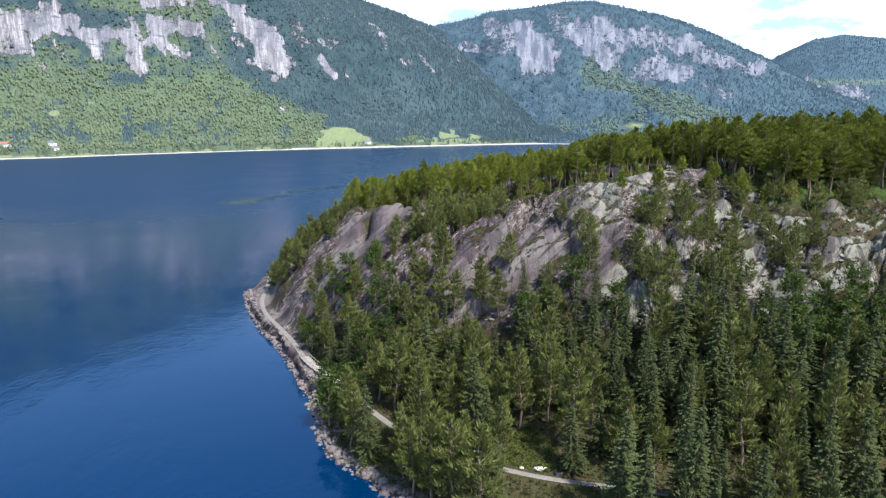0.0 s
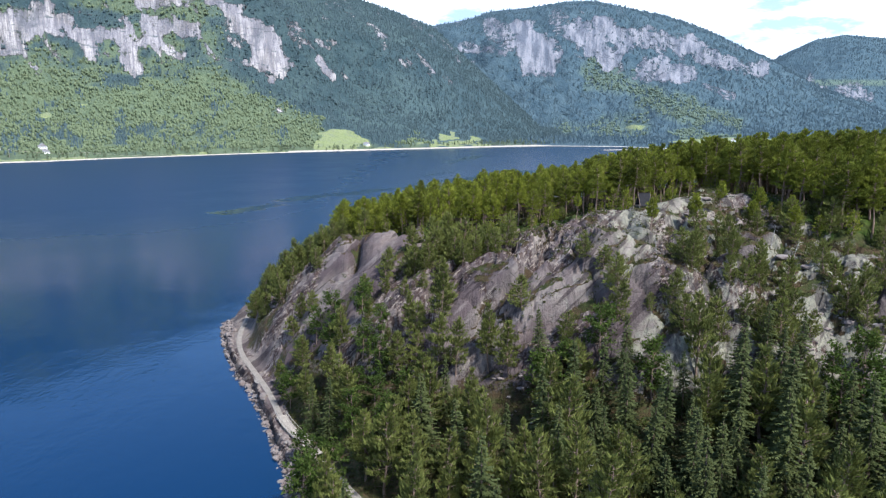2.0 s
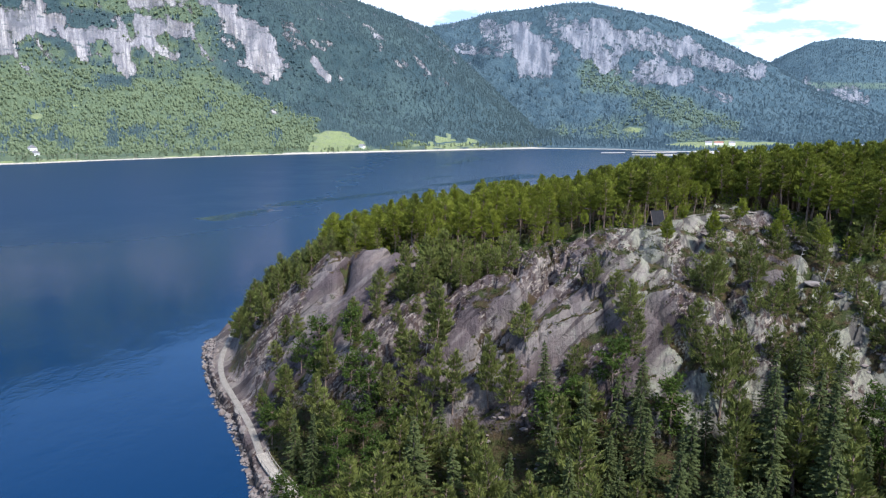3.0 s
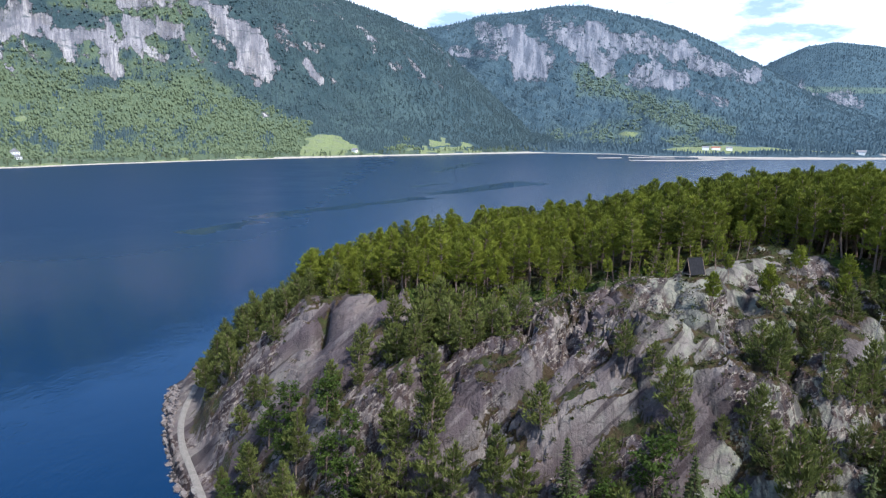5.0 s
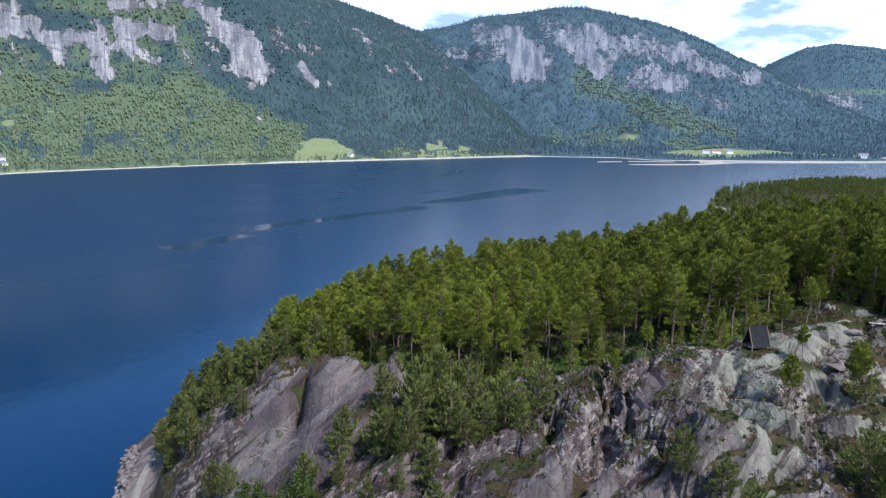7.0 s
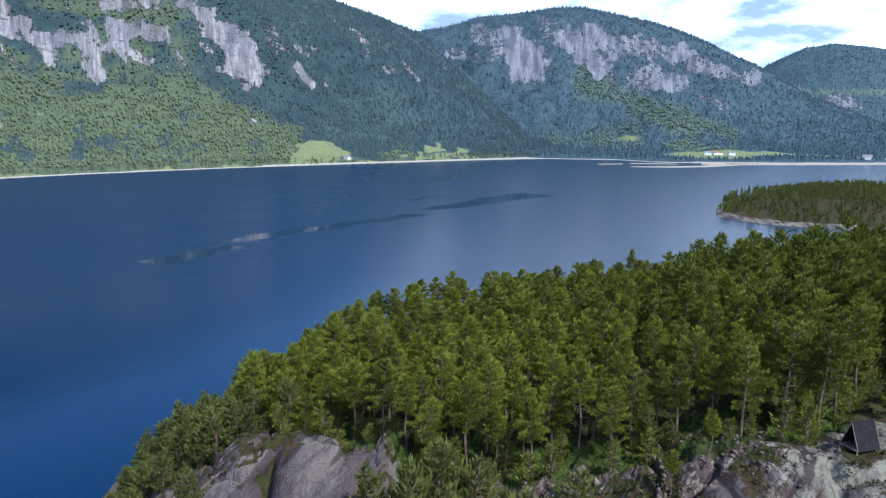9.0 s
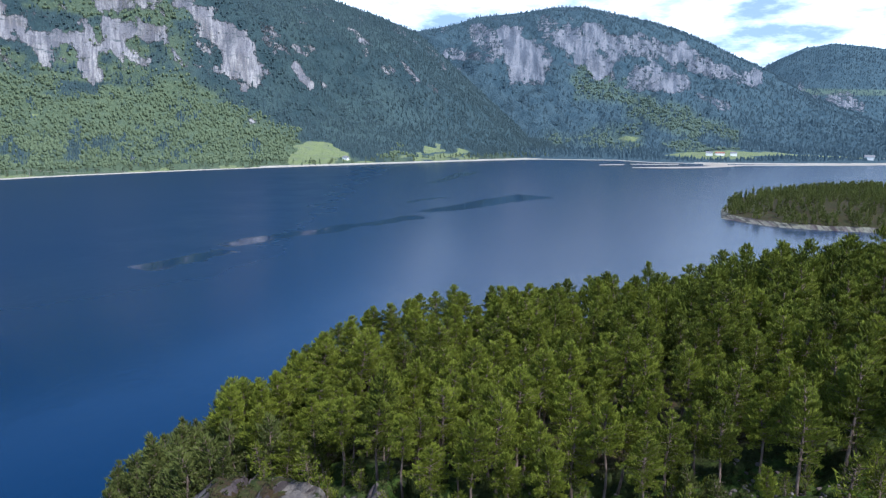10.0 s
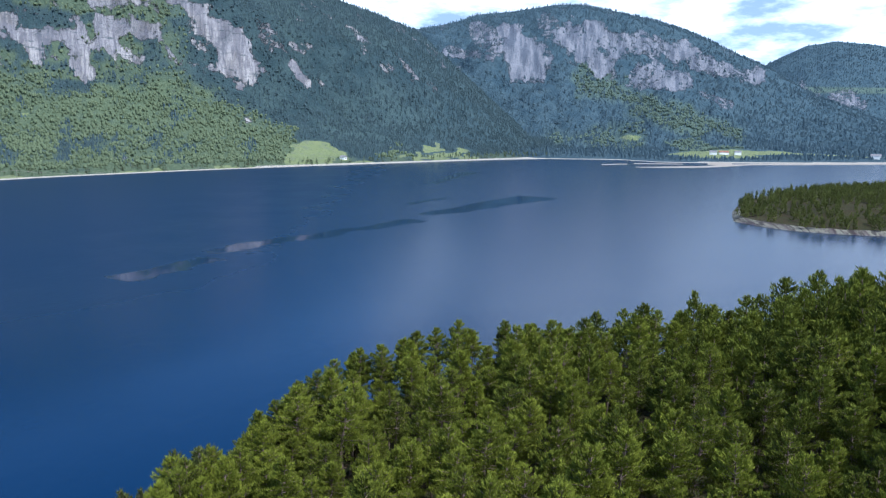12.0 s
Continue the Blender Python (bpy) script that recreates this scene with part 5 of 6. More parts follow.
def ribbon(line, half, rise, seed):
    P = smooth_line(line, 0.8)
    d = np.gradient(P[:, :2], axis=0)
    d /= np.linalg.norm(d, axis=1)[:, None]
    n = np.stack([d[:, 1], -d[:, 0]], 1)
    rows = []
    for k in np.linspace(-1, 1, 7):
        w = half * k * (1 + 0.7 * (vnoise(np.arange(len(P)) * 0.35, np.full(len(P), k > 0) * 9.0, seed) - 0.5) * (abs(k) > 0.9))
        q = P[:, :2] + n * w[:, None] if np.ndim(w) else P[:, :2] + n * w
        z = np.maximum(P[:, 2], land(q[:, 0], q[:, 1])) + rise - 0.35 * abs(k) ** 4
        rows.append(np.column_stack([q, z]))
    V = np.stack(rows, 1).reshape(-1, 3)
    return V, grid_quads(len(P), 7)[:, ::-1]


V, F = ribbon(WAY, 1.0, 0.08, 3)
tagged(new("road", mesh_of("road", V, None, M_GRAVEL, True, F)), "pale gravel path along the stony shore and under trees", "path", kind="structure")


# ---------------------------------------------------------------- stones
def stone_mesh(seed, detail=1):
    rng = np.random.default_rng(seed)
    bm = bmesh.new()
    bmesh.ops.create_icosphere(bm, subdivisions=detail, radius=1.0)
    k = rng.uniform(0.6, 1.25, 3)
    cuts = [(Vector(rng.normal(size=3)).normalized(), rng.uniform(0.55, 0.85)) for _ in range(5)]
    for v in bm.verts:
        for n, d in cuts:
            e = v.co.dot(n) - d
            if e > 0:
                v.co -= n * e
        v.co = Vector((v.co.x * k[0], v.co.y * k[1], v.co.z * k[2] * 0.75)) * rng.uniform(0.93, 1.07)
    return bm


def stone_kinds(n, mat, base):
    out = []
    for i in range(n):
        bm = stone_mesh(base + i)
        me = bpy.data.meshes.new("boulder")
        bm.to_mesh(me)
        bm.free()
        me.materials.append(mat)
        out.append(me)
    return out


R2 = np.random.default_rng(8)
STONES = stone_kinds(8, M_STONE, 300)
edge = smooth_line([p for p in SHORE if p[1] > 78 and p[0] < 20 and p[1] < 240], 0.22)
mid = np.array(MID)
count = 0
loose = [[], [], 0]
for x, y, _ in edge:
    for _ in range(2):
        inward = (mid - (x, y)) / np.linalg.norm(mid - (x, y))
        d = R2.uniform(-0.9, 2.7)
        px, py = x + inward[0] * d + R2.uniform(-0.4, 0.4), y + inward[1] * d + R2.uniform(-0.4, 0.4)
        pz = float(land(np.array([px]), np.array([py]))[0])
        if way_near(np.array([px]), np.array([py]))[0][0] < 1.5:
            continue
        s = R2.uniform(0.17, 0.52) * (2.0 if R2.uniform() < 0.16 else 1.0)
        m = pose(px, py, max(pz, -0.35) + s * 0.15, R2.uniform(-25, 25), R2.uniform(-25, 25), R2.uniform(0, 360))
        if s > 0.44 and count < 290:
            ob = new("boulder", STONES[int(R2.integers(8))])
            ob.matrix_world = m @ Matrix.Diagonal((s, s, s, 1))
            tagged(ob, "pinkish grey boulder lying at the water's edge", "boulder", "boulders along the shore")
            count += 1
        else:
            me = STONES[int(R2.integers(8))]
            v = np.array([m @ (p.co * s) for p in me.vertices])
            loose[0].append(v)
            loose[1].append(np.array([tuple(p.vertices) for p in me.polygons]) + loose[2])
            loose[2] += len(v)
tagged(new("shore_stones", mesh_of("shore_stones", np.concatenate(loose[0]), np.concatenate(loose[1]), M_STONE)), "heaped pinkish grey stones along the waterline", "stones", kind="stuff")


def boulder_at(x, y, s, label, mat, group=""):
    bm = stone_mesh(int(abs(x * 31 + y * 7)), 1)
    ob = part("boulder", bm, mat, None)
    ob.location, ob.scale = (x, y, float(land(np.array([x]), np.array([y]))[0]) + s[2] * 0.25), s
    return tagged(ob, label, "boulder", group)


M_PALE = mat_plain("pale_quartz", (0.40, 0.38, 0.33), (0.55, 0.52, 0.46), 2.0)
M_DARKSTONE = mat_plain("dark_stone", (0.03, 0.03, 0.04), (0.07, 0.065, 0.07), 2.5)
boulder_at(16.1, 104.9, (1.3, 0.8, 0.75), "whitish boulder lying beside the gravel path", M_PALE)
boulder_at(13.2, 105.4, (0.5, 0.4, 0.35), "small whitish stone beside the gravel path", M_PALE)
boulder_at(7.8, 108.2, (0.6, 0.4, 0.4), "small whitish stone at the path's edge", M_PALE)
# small dark thing of unknown nature, built as a stone
boulder_at(18.9, 103.6, (0.9, 0.6, 0.7), "near-black stone-shaped lump at the gravel path's edge", M_DARKSTONE)
for x, y, s in ((63, 152.5, 1.8), (71, 146.5, 1.5), (74, 144, 2.0), (66, 149, 1.3), (52, 171, 1.4), (58, 178, 1.3)):
    boulder_at(x, y, (s, s * 0.75, s * 0.6), "rounded grey granite boulder patched with lichen", M_STONE, "boulders on the brow")
M_TALUS = mat_stone("rusty_stone", 0.6)
for k in R2.uniform(0.4, 1.1, 40):
    boulder_at(R2.uniform(58, 84), R2.uniform(134, 143), (k, k * 0.8, k * 0.6), "angular fallen block of pale granite below the cliff", M_TALUS, "fallen blocks")
for k in R2.uniform(0.3, 0.8, 45):
    boulder_at(R2.uniform(6, 18), R2.uniform(138, 150), (k, k * 0.8, k * 0.6), "angular fallen block of rusty granite below the cliff", M_TALUS, "fallen blocks")


# ---------------------------------------------------------------- wooden things
M_TIMBER = mat_plain("weathered_timber", (0.22, 0.19, 0.16), (0.36, 0.32, 0.28), 4.0, 0.85, 0.2, (1, 1, 0.2))
M_TAR = mat_plain("tarred_boards", (0.014, 0.014, 0.017), (0.028, 0.027, 0.030), 5.0, 0.9, 0.15, (1, 1, 0.25))
M_RAW = mat_plain("raw_timber", (0.15, 0.105, 0.08), (0.24, 0.18, 0.14), 4.0, 0.8, 0.2)


def box_mesh(name, sx, sy, sz, mat, bevel=0.012):
    bm = bmesh.new()
    bmesh.ops.create_cube(bm, size=1.0)
    bmesh.ops.scale(bm, vec=(sx, sy, sz), verts=bm.verts)
    bmesh.ops.bevel(bm, geom=list(bm.edges), offset=min(bevel, sx / 4, sy / 4, sz / 4), segments=1, affect="EDGES")
    me = bpy.data.meshes.new(name)
    bm.to_mesh(me)
    bm.free()
    me.materials.append(mat)
    return me


def beam(name, a, b, w, h, mat, parent):
    """A straight squared timber from a to b."""
    a, b = Vector(a), Vector(b)
    ob = new(name, box_mesh(name, w, (b - a).length, h, mat))
    d = (b - a).normalized()
    ob.matrix_local = Matrix.Translation((a + b) / 2) @ d.to_track_quat("Y", "Z").to_matrix().to_4x4()
    ob.parent = parent
    return ob


def footbridge():
    top = tagged(new("footbridge"), "grey weathered plank footbridge along the stony shore", "footbridge")
    run = smooth_line(WAY, 0.42)
    run = run[(run[:, 1] < 160) & (run[:, 1] > 143) & (run[:, 0] < -20)]
    plank = box_mesh("plank", 2.1, 0.3, 0.06, M_TIMBER)
    ends = {-1: [], 1: []}
    for i, p in enumerate(run[:-1]):
        d = run[i + 1] - p
        a = math.degrees(math.atan2(d[1], d[0])) - 90
        ob = new("plank", plank)
        ob.parent = top
        ob.matrix_local = pose(p[0], p[1], p[2] + 0.55, 0, R2.uniform(-1, 1), a + R2.uniform(-1.5, 1.5))
        for k in ends:
            ends[k].append(Vector((p[0] + k * math.cos(radians(a)) * 0.98, p[1] + k * math.sin(radians(a)) * 0.98, p[2] + 0.55)))
    for k, line in ends.items():
        for i in range(0, len(line) - 5, 5):
            beam("post", line[i] - Vector((0, 0, 0.9)), line[i] + Vector((0, 0, 0.95)), 0.1, 0.1, M_TIMBER, top)
            beam("rail", line[i] + Vector((0, 0, 0.9)), line[i + 5] + Vector((0, 0, 0.9)), 0.08, 0.1, M_TIMBER, top)
            beam("bearer", line[i] - Vector((0, 0, 0.14)), line[i + 5] - Vector((0, 0, 0.14)), 0.12, 0.18, M_TIMBER, top)


footbridge()


def a_frame_hut():
    """An open-ended A-frame shelter: two boarded roof sides on a raw timber frame, a floor on joists."""
    top = tagged(new("a_frame_hut"), "small black-roofed A-frame shelter with open front on bare rock", "hut")
    W, H, L = 2.5, 2.9, 3.2
    for s in (-1, 1):
        side = new("roof_side", box_mesh("roof_side", 0.05, L, math.hypot(W / 2, H) + 0.25, M_TAR))
        side.parent = top
        side.matrix_local = pose(s * W / 4, 0, H / 2 + 0.35, 0, -s * math.degrees(math.atan2(W / 2, H)), 0)
        for i in range(12):
            ob = new("roof_board", box_mesh("roof_board", 0.03, 0.24, math.hypot(W / 2, H) + 0.25, M_TAR))
            ob.parent = side
            ob.location = (s * 0.043, -L / 2 + 0.14 + i * (L - 0.28) / 11, 0)
        for y in (-L / 2 - 0.07, L / 2 + 0.07):
            beam("rafter", (s * W / 2, y, 0.25), (0.0, y, H + 0.42), 0.09, 0.12, M_RAW, top)
    beam("ridge_cap", (0, -L / 2 - 0.15, H + 0.47), (0, L / 2 + 0.15, H + 0.47), 0.2, 0.05, M_TAR, top)
    for i in range(9):
        beam("floor_board", (-W / 2 + 0.2 + i * (W - 0.4) / 8, -L / 2 - 0.3, 0.4), (-W / 2 + 0.2 + i * (W - 0.4) / 8, L / 2, 0.4), 0.22, 0.04, M_RAW, top)
    for y in (-L / 2 - 0.1, 0, L / 2 - 0.1):
        beam("joist", (-W / 2, y, 0.3), (W / 2, y, 0.3), 0.1, 0.14, M_TIMBER, top)
    for x in (-W / 2 + 0.1, W / 2 - 0.1):
        for y in (-L / 2 - 0.1, L / 2 - 0.1):
            beam("stilt", (x, y, -0.8), (x, y, 0.24), 0.12, 0.12, M_TIMBER, top)
    for i in range(6):
        half = (W / 2 - 0.12) * (1 - (i + 0.5) / 6)
        beam("back_board", (-half, L / 2 - 0.05, 0.62 + i * H / 6.2), (half, L / 2 - 0.05, 0.62 + i * H / 6.2), 0.03, H / 6.2 - 0.02, M_TAR, top)
    top.matrix_world = pose(43.6, 176.0, float(land(np.array([42.5]), np.array([174.8]))[0]) + 0.15, 0, 0, -74) @ Matrix.Diagonal((0.87, 0.87, 0.87, 1))


a_frame_hut()


def shed():
    top = tagged(new("shed"), "dark stained wooden lean-to shed among pines", "shed")
    for i in range(9):
        for y in (-1.0, 1.0):
            ob = new("wall_board", box_mesh("wall_board", 0.26, 0.04, 2.3 + (0.45 if y > 0 else 0), M_TAR))
            ob.parent = top
            ob.location = (-1.12 + i * 0.28, y, (2.3 + (0.45 if y > 0 else 0)) / 2 - 0.1)
    for x in (-1.27, 1.27):
        for i in range(7):
            ob = new("wall_board", box_mesh("wall_board", 0.04, 0.27, 2.4, M_TAR))
            ob.parent = top
            ob.location = (x, -0.86 + i * 0.285, 1.1)
    ob = new("roof", box_mesh("roof", 3.0, 2.7, 0.08, M_TAR))
    ob.parent = top
    ob.matrix_local = pose(0, 0, 2.55, 12, 0, 0)
    top.matrix_world = pose(65.8, 192.5, float(land(np.array([65.8]), np.array([192.5]))[0]), 0, 0, 15)


shed()


def bench(x, y, turn):
    top = tagged(new("bench"), "low dark timber bench lying along the bare rock", "bench")
    for dy in (-0.14, 0.14):
        beam("seat_plank", (-1.9, dy, 0.42), (1.9, dy, 0.42), 0.24, 0.09, M_TIMBER, top)
    for dx in (-1.5, 0, 1.5):
        beam("leg", (dx, -0.2, 0.18), (dx, 0.2, 0.18), 0.2, 0.42, M_TIMBER, top)
    top.matrix_world = pose(x, y, float(land(np.array([x]), np.array([y]))[0]) + 0.05, 0, 0, turn)


bench(63.4, 180.0, -14)


# ---------------------------------------------------------------- single trees on the brow
GULLY = ((-2, 180, 1.35), (2, 177, 1.2), (-6, 176, 1.1), (1, 183, 1.4), (5, 180, 1.2), (-3, 172, 1.0), (4, 173, 1.1), (8, 177, 1.0), (-7, 182, 1.0), (0, 169, 0.9))
def lone(kind, x, y, h, turn):
    m = pose(x, y, float(land(np.array([x]), np.array([y]))[0]) - 0.15, 2, -2, turn)
    ob = copy_thing(kind, m)
    ob.scale = (h, h, h)
    return ob


LONE = tree_kind("lone_pine_tree", pine_arrays(171, 0.05, 0.8, 0.55, 0.95), M_BARK, M_PINE, "thin crooked pine with a high crown on bare rock", "tree", "single pines on the brow")
for x, y, h in ((50.9, 165, 0.8), (41.5, 163, 0.8), (48, 178, 0.75), (53, 181, 0.7), (56, 184, 0.7), (58, 170, 0.75), (47.5, 171.5, 0.5), (66, 170, 0.8), (62, 164, 0.7), (71, 166, 0.8), (30, 180, 0.6), (25, 177, 0.5)):
    lone(LONE, x, y, h, R2.uniform(0, 360))
LONE.matrix_basis = pose(69, 161, float(land(np.array([69.0]), np.array([161.0]))[0]) - 0.15, 2, -2, 40)
LONE.scale = (0.75, 0.75, 0.75)
for x, y, h in GULLY:
    lone(SMALL[int(R2.integers(4))], x, y, h, R2.uniform(0, 360))
dead_me = [mesh_of("trunk", *dead_arrays(190 + i), M_DEAD) for i in range(3)]
for i, (x, y, s) in enumerate(((66, 155, 0.8), (63, 157, 0.7), (40, 153, 0.6), (72, 158, 0.7), (22, 118, 1.2), (-2, 160, 0.8), (52, 150, 0.6))):
    top = tagged(new("dead_tree"), "bleached bare dead pine with broken twigs", "dead tree", "dead pines")
    part("trunk", dead_me[i % 3], M_DEAD, top)
    top.matrix_basis = pose(x, y, float(land(np.array([x]), np.array([y]))[0]) - 0.1, R2.uniform(-12, 12), R2.uniform(-12, 12), R2.uniform(0, 360))
    top.scale = (s, s, s)


# ---------------------------------------------------------------- low growth
def tuft_stuff(name, label, category, places, mat, lo, hi, per, size, flat, seed):
    rng = np.random.default_rng(seed)
    z = land(places[:, 0], places[:, 1])
    C = np.column_stack([places, z + 0.1])
    r = rng.uniform(lo, hi, len(C))
    C[:, 2] += r * flat * 0.4
    V, F = tufts(rng, C, r, per, size, flat, 0.5)
    return tagged(new(name, mesh_of(name, V, F, mat)), label, category, kind="stuff")


def heath_ok(x, y):
    b = band(x, y)
    n = fbm(x / 5, y / 5, 61, 4)
    knob = lump(x, y, -16, 188, 14, 12) > 0.4
    return (b > 0.6) & (b < 2.85) & (n > np.where(x > 42, 0.44, 0.48)) & ~knob


def under_ok(x, y):
    return (band(x, y) > 2.85) & (from_shore(x, y) > 2.4) & (way_near(x, y)[0] > 1.9) & (x < 0.62 * y + 18)


low = scatter(R2, -62, 105, 132, 240, 0.95, heath_ok, 16000)
tuft_stuff("heather", "low heather and juniper on the rock ledges", "heather", low, M_SHRUB, 0.3, 0.85, 30, 0.24, 0.55, 4)
und = scatter(R2, -45, 95, 80, 176, 0.8, under_ok, 40000)
tuft_stuff("undergrowth", "green bushes and bilberry under the shore trees", "bushes", und, M_SHRUB, 0.35, 0.95, 26, 0.3, 0.75, 5)
bush = und[fbm(und[:, 0] / 7, und[:, 1] / 7, 95, 3) > 0.5]
tuft_stuff("bushes", "fresh green alder bushes near the path", "bushes", bush[::3], M_LEAF, 0.6, 1.3, 46, 0.3, 0.9, 7)
gr = scatter(R2, 6, 24, 103, 116, 0.35, lambda x, y: (((x - 14) / 5) ** 2 + ((y - 109) / 5.5) ** 2 < 1) & (way_near(x, y)[0] > 1.8), 4000)
M_GRASS = mat_foliage("bright_grass", (0.10, 0.15, 0.02), (0.14, 0.19, 0.025), (0.17, 0.21, 0.03), 0.4)
tuft_stuff("grass", "bright green grass in a sunny clearing", "grass", gr, M_GRASS, 0.2, 0.4, 12, 0.2, 0.5, 6)


# ---------------------------------------------------------------- the wooded island
ISLE = [(249, 705), (258, 675), (275, 650), (325, 632), (400, 616), (520, 604), (650, 640), (720, 760), (660, 900), (510, 975), (400, 930), (330, 860), (280, 780)]


def isle():
    c = np.array((470.0, 770.0))
    P = smooth_line([(x, y, 0) for x, y in ISLE + ISLE[:1]], 4.0)[:, :2]
    rings = np.concatenate([[1.05, 1.0, 0.985, 0.97, 0.95], np.linspace(0.92, 0.0, 24)])
    a = np.arange(len(P))
    jag = 1 + 0.012 * (fbm(P[:, 0] / 18, P[:, 1] / 18, 201, 4) - 0.5)
    XY = c + (P - c)[:, None] * (rings[None, :, None] * jag[:, None, None])
    d = np.clip(1 - rings, 0, 1)[None, :]
    Z = np.where(rings > 1, -5.0, 0.3 + 2.6 * sstep(d, 0, 0.03) + 9 * sstep(d, 0.03, 0.5)) + (fbm(XY[..., 0] / 9, XY[..., 1] / 9, 203, 4) - 0.5) * 1.8 * (d > 0.004)
    rock = (0.9 * (1 - sstep(d, 0.022, 0.045))) + 0 * Z
    me = mesh_of("ground_isle", np.dstack([XY, Z]).reshape(-1, 3), None, M_LAND, True, grid_quads(len(P), len(rings))[:, ::-1], {"rock": rock, "litter": 0 * Z, "wet": 0 * Z, "broken": 0 * Z, "moss": 0 * Z, "dip": XY[..., 0], "along": XY[..., 1]})
    tagged(new("ground_isle", me), "low island with a pale rocky rim", "island", kind="structure")
    keep = np.argwhere(np.broadcast_to((d > 0.03) & (d < 0.98), Z.shape) & (XY[..., 0] < 560))
    rng = np.random.default_rng(31)
    k = keep[rng.integers(len(keep), size=5200)]
    p = XY[k[:, 0], k[:, 1]] + rng.uniform(-3, 3, (len(k), 2))
    near = (p[:, 1] < 760) | (p[:, 0] < 340)
    cells, use = set(), []
    for i, q in enumerate(p):
        key = (int(q[0] // 4.4), int(q[1] // 4.4))
        if key not in cells:
            cells.add(key)
            use.append(i)
    use = np.array(use)[:1500]
    forest("island_wood", [pine_arrays(210 + i, 0.02, 0.12, 0.12, 1.15, 10.0, False, 1.5) for i in range(4)], (M_BARK, M_GREYPINE), p[use], Z[k[use, 0], k[use, 1]] - 0.3, rng, 0.6, 0.95, "mixed pine wood covering the island", "forest")


isle()


# ---------------------------------------------------------------- the far shore
M_SAND = mat_plain("pale_sand", (0.26, 0.22, 0.18), (0.36, 0.31, 0.26), 0.2)


def sandbank(name, line, half, seed):
    """A low bank of sand along a line, with a ragged edge."""
    P = smooth_line([(x, y, 0) for x, y in line], 6.0)
    d = np.gradient(P[:, :2], axis=0)
    d /= np.linalg.norm(d, axis=1)[:, None]
    n = np.stack([d[:, 1], -d[:, 0]], 1)
    s = np.linspace(0, 1, len(P))
    rows = []
    for k in (-1, -0.7, -0.3, 0, 0.3, 0.7, 1):
        w = half * k * (0.55 + 0.9 * fbm(np.arange(len(P)) * 0.11, np.full(len(P), 3.0 + k), seed, 3)) * np.minimum(1, np.minimum(s, 1 - s) * 9 + 0.05)
        rows.append(np.column_stack([P[:, :2] + n * w[:, None], np.full(len(P), 0.9 - 1.5 * abs(k) ** 2)]))
    me = mesh_of(name, np.stack(rows, 1).reshape(-1, 3), None, M_SAND, True, grid_quads(len(P), 7)[:, ::-1])
    tagged(new(name, me), "pale bare sandbank in shallow lake water", "sandbank", kind="structure")


sandbank("ground_sandbank", [(372, 1392), (430, 1400), (520, 1430), (600, 1500), (720, 1530), (840, 1550), (990, 1590)], 22, 5)
sandbank("ground_sandbank", [(560, 1470), (590, 1550), (615, 1640)], 34, 6)
sandbank("ground_sandbank", [(328, 1462), (352, 1476), (385, 1486)], 9, 7)
sandbank("ground_sandbank", [(400, 1500), (450, 1505), (500, 1500)], 6, 8)

M_WHITE = mat_plain("white_boards", (0.74, 0.73, 0.70), (0.82, 0.81, 0.79), 1.2, 0.6)
M_ROOF = mat_plain("grey_roof", (0.16, 0.15, 0.16), (0.24, 0.23, 0.24), 1.5, 0.7)
M_REDROOF = mat_plain("red_roof", (0.22, 0.10, 0.07), (0.30, 0.15, 0.11), 1.5, 0.7)
M_PANE = mat_plain("window_glass", (0.03, 0.04, 0.05), (0.05, 0.06, 0.07), 1.0, 0.1, 0.6, bump=0.0)


def ground_far(sheet_, x, y):
    X, Y, Z = sheet_[:3]
    i = np.argmin((X - x) ** 2 + (Y - y) ** 2)
    return float(Z.ravel()[i])


def house(x, y, z, turn, w, l, h, roof, label, storeys=1):
    top = tagged(new("house"), label, "house")
    body = new("wall", box_mesh("wall", w, l, h + 3, M_WHITE, 0.02))
    body.parent = top
    body.location = (0, 0, h / 2 - 1.5)
    rise = w * 0.36
    bm = bmesh.new()
    o = 0.5
    for yy in (-l / 2 - o, l / 2 + o):
        for px, pz in ((-w / 2 - o, h - 0.25), (w / 2 + o, h - 0.25), (0, h + rise)):
            bm.verts.new((px, yy, pz))
    bm.verts.ensure_lookup_table()
    v = bm.verts
    for f in ((0, 1, 2), (5, 4, 3), (0, 2, 5, 3), (1, 4, 5, 2), (0, 3, 4, 1)):
        bm.faces.new([v[i] for i in f])
    r = part("roof", bm, roof, top)
    c = new("chimney", box_mesh("chimney", 0.8, 0.8, 1.6, M_ROOF))
    c.parent = r
    c.location = (w * 0.12, l * 0.1, h + rise)
    for st in range(storeys):
        for k in range(3):
            wd = new("window", box_mesh("window", 1.3, 0.12, 1.3, M_PANE))
            wd.parent = top
            wd.location = (-w / 2 + w * (k + 0.5) / 3, -l / 2 - 0.03, 1.5 + st * 2.7)
        for k in range(4):
            wd = new("window", box_mesh("window", 0.12, 1.3, 1.3, M_PANE))
            wd.parent = top
            wd.location = (w / 2 + 0.03, -l / 2 + l * (k + 0.5) / 4, 1.5 + st * 2.7)
    top.matrix_world = pose(x, y, z, 0, 0, turn)


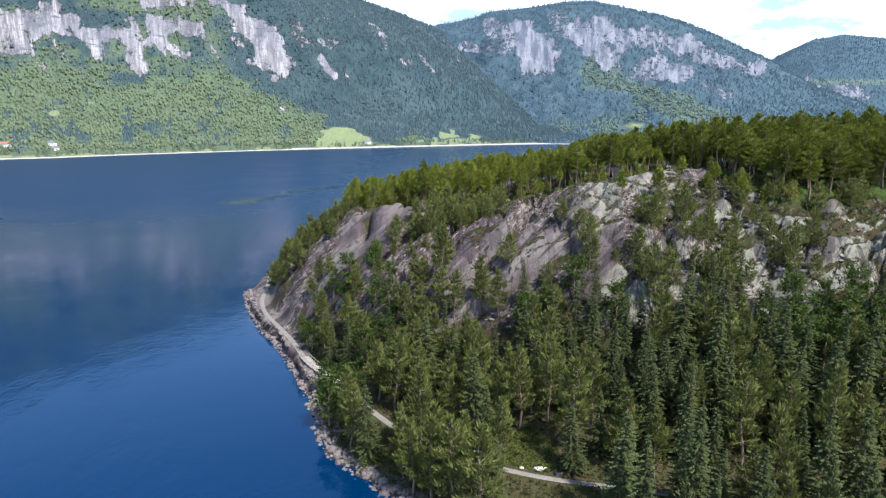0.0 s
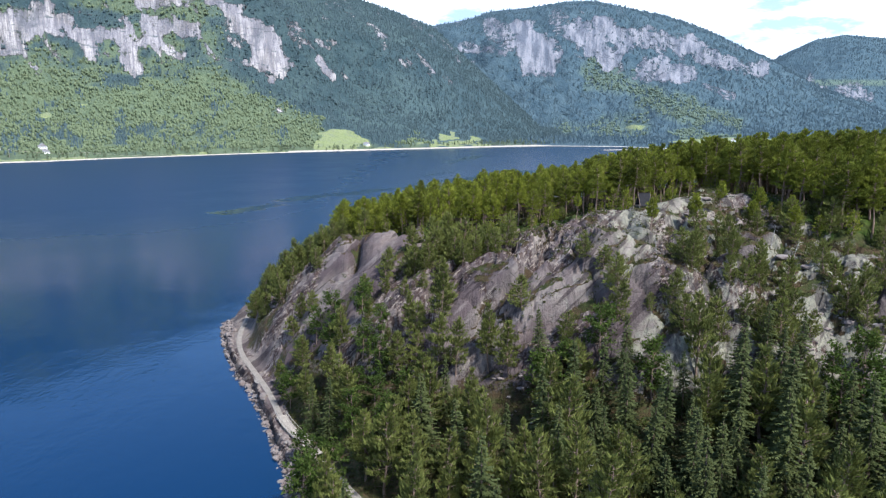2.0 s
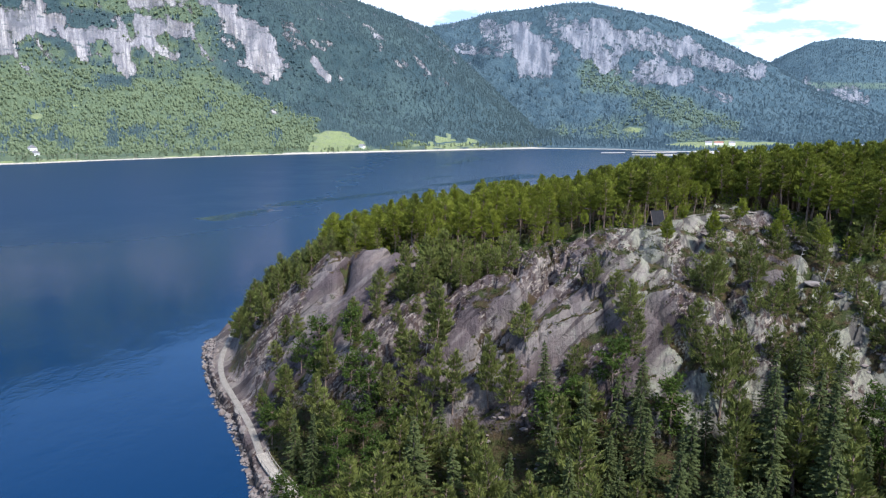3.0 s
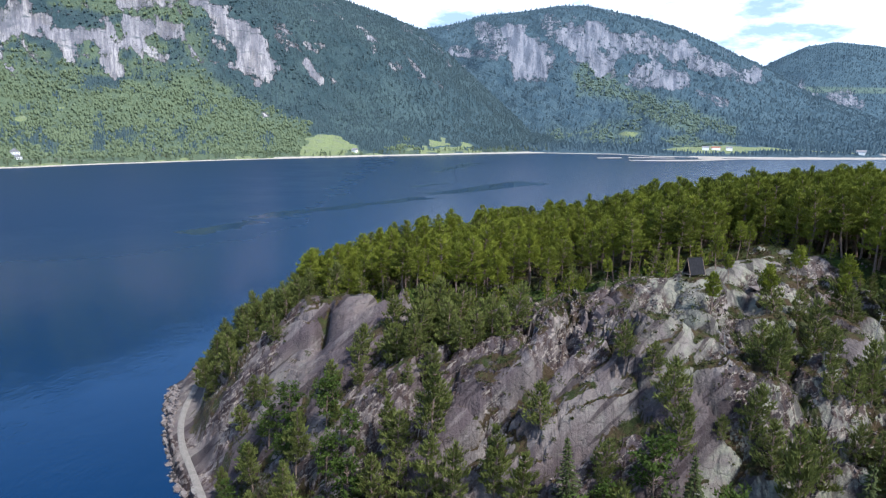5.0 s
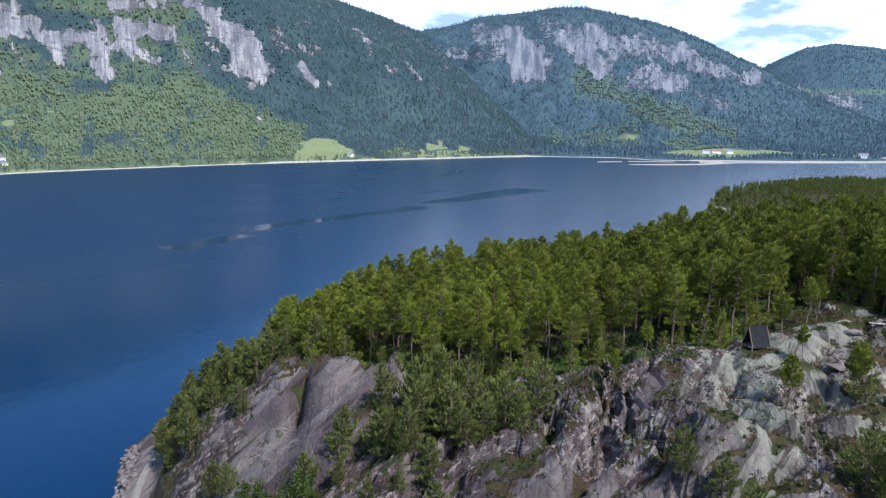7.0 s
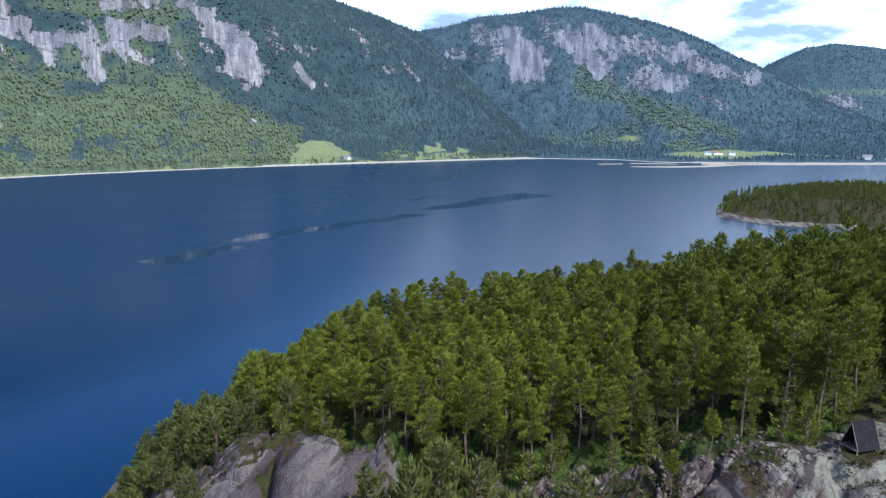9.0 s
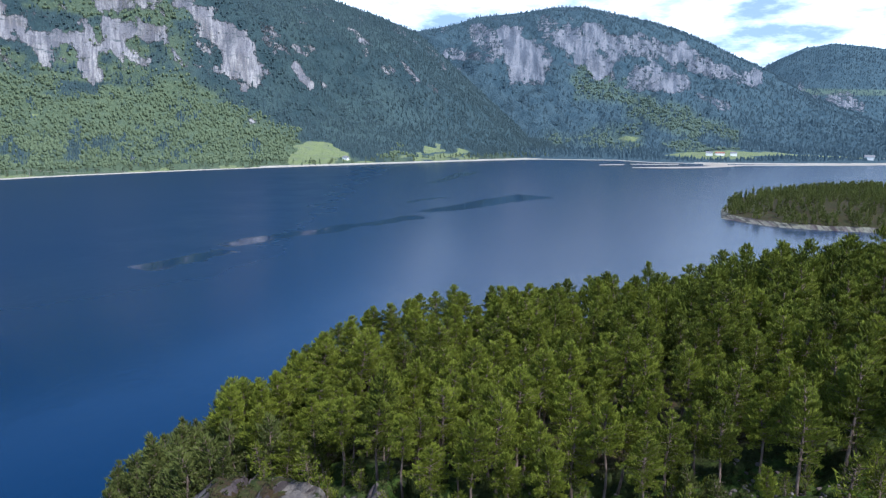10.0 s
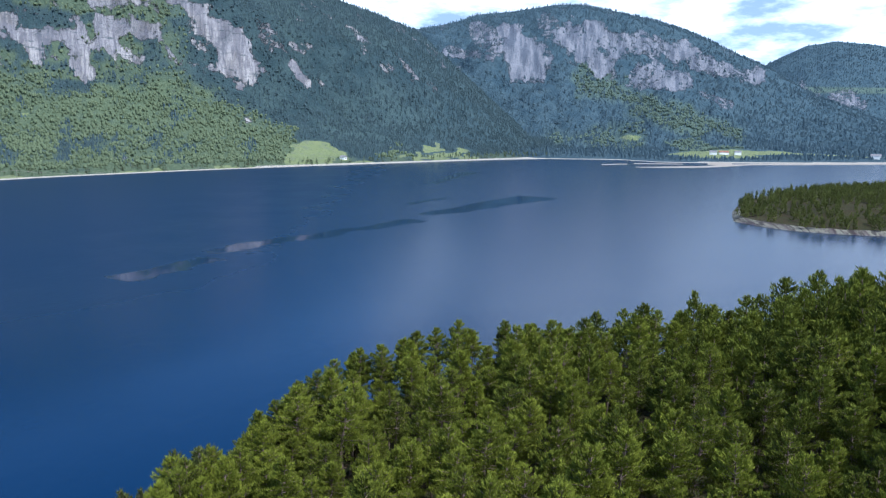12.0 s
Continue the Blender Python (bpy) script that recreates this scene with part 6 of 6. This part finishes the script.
for x, y, turn, w, l, h, roof, label, st in ((-578, 1045, 35, 11, 17, 6.0, M_ROOF, "white two-storey house above the far shore", 2), (-566, 1030, 60, 8, 9, 3.2, M_ROOF, "low white boathouse below a white house", 1),
                                             (-628, 1012, 80, 9, 14, 3.0, M_REDROOF, "low white house near the far waterline", 1), (-660, 1000, 70, 10, 20, 3.2, M_REDROOF, "long low white house near the far waterline", 1)):
    house(x, y, ground_far(massif, x, y), turn, w, l, h, roof, label, st)
for x, y, turn, w, l, h, roof, label, st in ((640, 1712, 70, 9, 15, 5, M_ROOF, "white farmhouse beside green fields", 2), (668, 1722, 80, 9, 20, 4, M_REDROOF, "red-roofed barn beside green fields", 1), (700, 1722, 75, 9, 14, 5, M_ROOF, "small white farm building beside green fields", 1),
                                             (1012, 1715, 60, 12, 20, 6, M_ROOF, "white house at the edge of the woods", 2)):
    house(x, y, ground_far(dome, x, y) + 1, turn, w, l, h, roof, label, st)
house(-150, 1418, ground_far(massif, -150, 1418), 60, 8, 10, 4, M_ROOF, "small white cottage at the meadow's edge", 1)


def power_line():
    pts = []
    pole = None
    for x, y in ((-590, 985), (-511, 1035), (-430, 1110), (-340, 1200), (-250, 1290)):
        z = ground_far(massif, x, y)
        top = tagged(new("power_pole"), "slim grey timber power pole with one crossarm", "power pole", "power poles on the far shore")
        V, F = tube([(0, 0, -1), (0, 0, 6), (0, 0, 11)], [0.22, 0.19, 0.15], 8)
        part("pole", mesh_of("pole", V, F, M_TIMBER, True), M_TIMBER, top)
        beam("crossarm", (-1.2, 0, 10.4), (1.2, 0, 10.4), 0.18, 0.18, M_TIMBER, top)
        top.matrix_world = pose(x, y, z, 0, 0, 40)
        pts.append((x, y, z + 10.5))
    for a, b in zip(pts, pts[1:]):
        a, b = np.array(a), np.array(b)
        k = np.linspace(0, 1, 14)[:, None]
        line = a + (b - a) * k - np.array([0, 0, 1]) * (4 * k * (1 - k)) * 3.0
        V, F = tube(line, np.full(14, 0.09), 4)
        tagged(new("power_cable", mesh_of("power_cable", V, F, M_TIMBER)), "sagging power cable strung between timber poles", "cable", "power cables")


power_line()

# leafy trees and bushes dotted along the far shore
R3 = np.random.default_rng(12)
X, Y, Z, V, U, A = massif
idx = np.flatnonzero(((Z > 2.0) & (Z < 7)).ravel())
idx = idx[R3.integers(len(idx), size=700)]
pts = np.stack([X.ravel()[idx], Y.ravel()[idx]], 1) + R3.uniform(-3, 3, (700, 2))
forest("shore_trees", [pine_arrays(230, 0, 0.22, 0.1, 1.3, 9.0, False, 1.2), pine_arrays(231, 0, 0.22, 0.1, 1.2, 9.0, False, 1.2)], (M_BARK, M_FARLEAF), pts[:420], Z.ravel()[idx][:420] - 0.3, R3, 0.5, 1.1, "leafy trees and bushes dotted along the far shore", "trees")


# ---------------------------------------------------------------- rubble in the clefts and young pines at the wood's edge
def rubble_ok(x, y):
    b = band(x, y)
    return (x > 4) & (b > 0.9) & (b < 2.9) & (shatter(x, y) > 0.35) & (fbm(x / 3, y / 3, 75, 3) > 0.47)


rub = scatter(R2, -55, 95, 132, 205, 0.55, rubble_ok, 16000)
bits = []
small = stone_mesh(411, 1)
sv = np.array([v.co[:] for v in small.verts])
sf = np.array([[v.index for v in f.verts] for f in small.faces])
small.free()
rz = land(rub[:, 0], rub[:, 1])
for (x, y), z in zip(rub, rz):
    k = R2.uniform(0.1, 0.36)
    turn = np.array(pose(0, 0, 0, R2.uniform(0, 360), R2.uniform(0, 360), 0).to_3x3())
    bits.append((sv @ turn.T * k + [x, y, z + k * 0.2], sf))
V, F = joined(bits)
tagged(new("rubble", mesh_of("rubble", V, F, mat_stone("broken_stone", 0.42))), "small broken stones lying in the rock clefts", "rubble", kind="stuff")

edge_line = scatter(R2, -25, 100, 160, 212, 2.2, lambda x, y: (np.abs(y - treeline(x) + 1.0) < 3.0) & (band(x, y) < 1.9), 3000)
YOUNG = [tree_kind("young_pine_tree", pine_arrays(240 + i, 0.0, 0.5, 0.06, 0.9, 5.0), M_BARK, M_PINE, "young bushy pine at the front of the plateau wood", "tree", "young pines at the wood's edge") for i in range(3)]
put(YOUNG, R2, edge_line[:60], 0.45, 1.0)
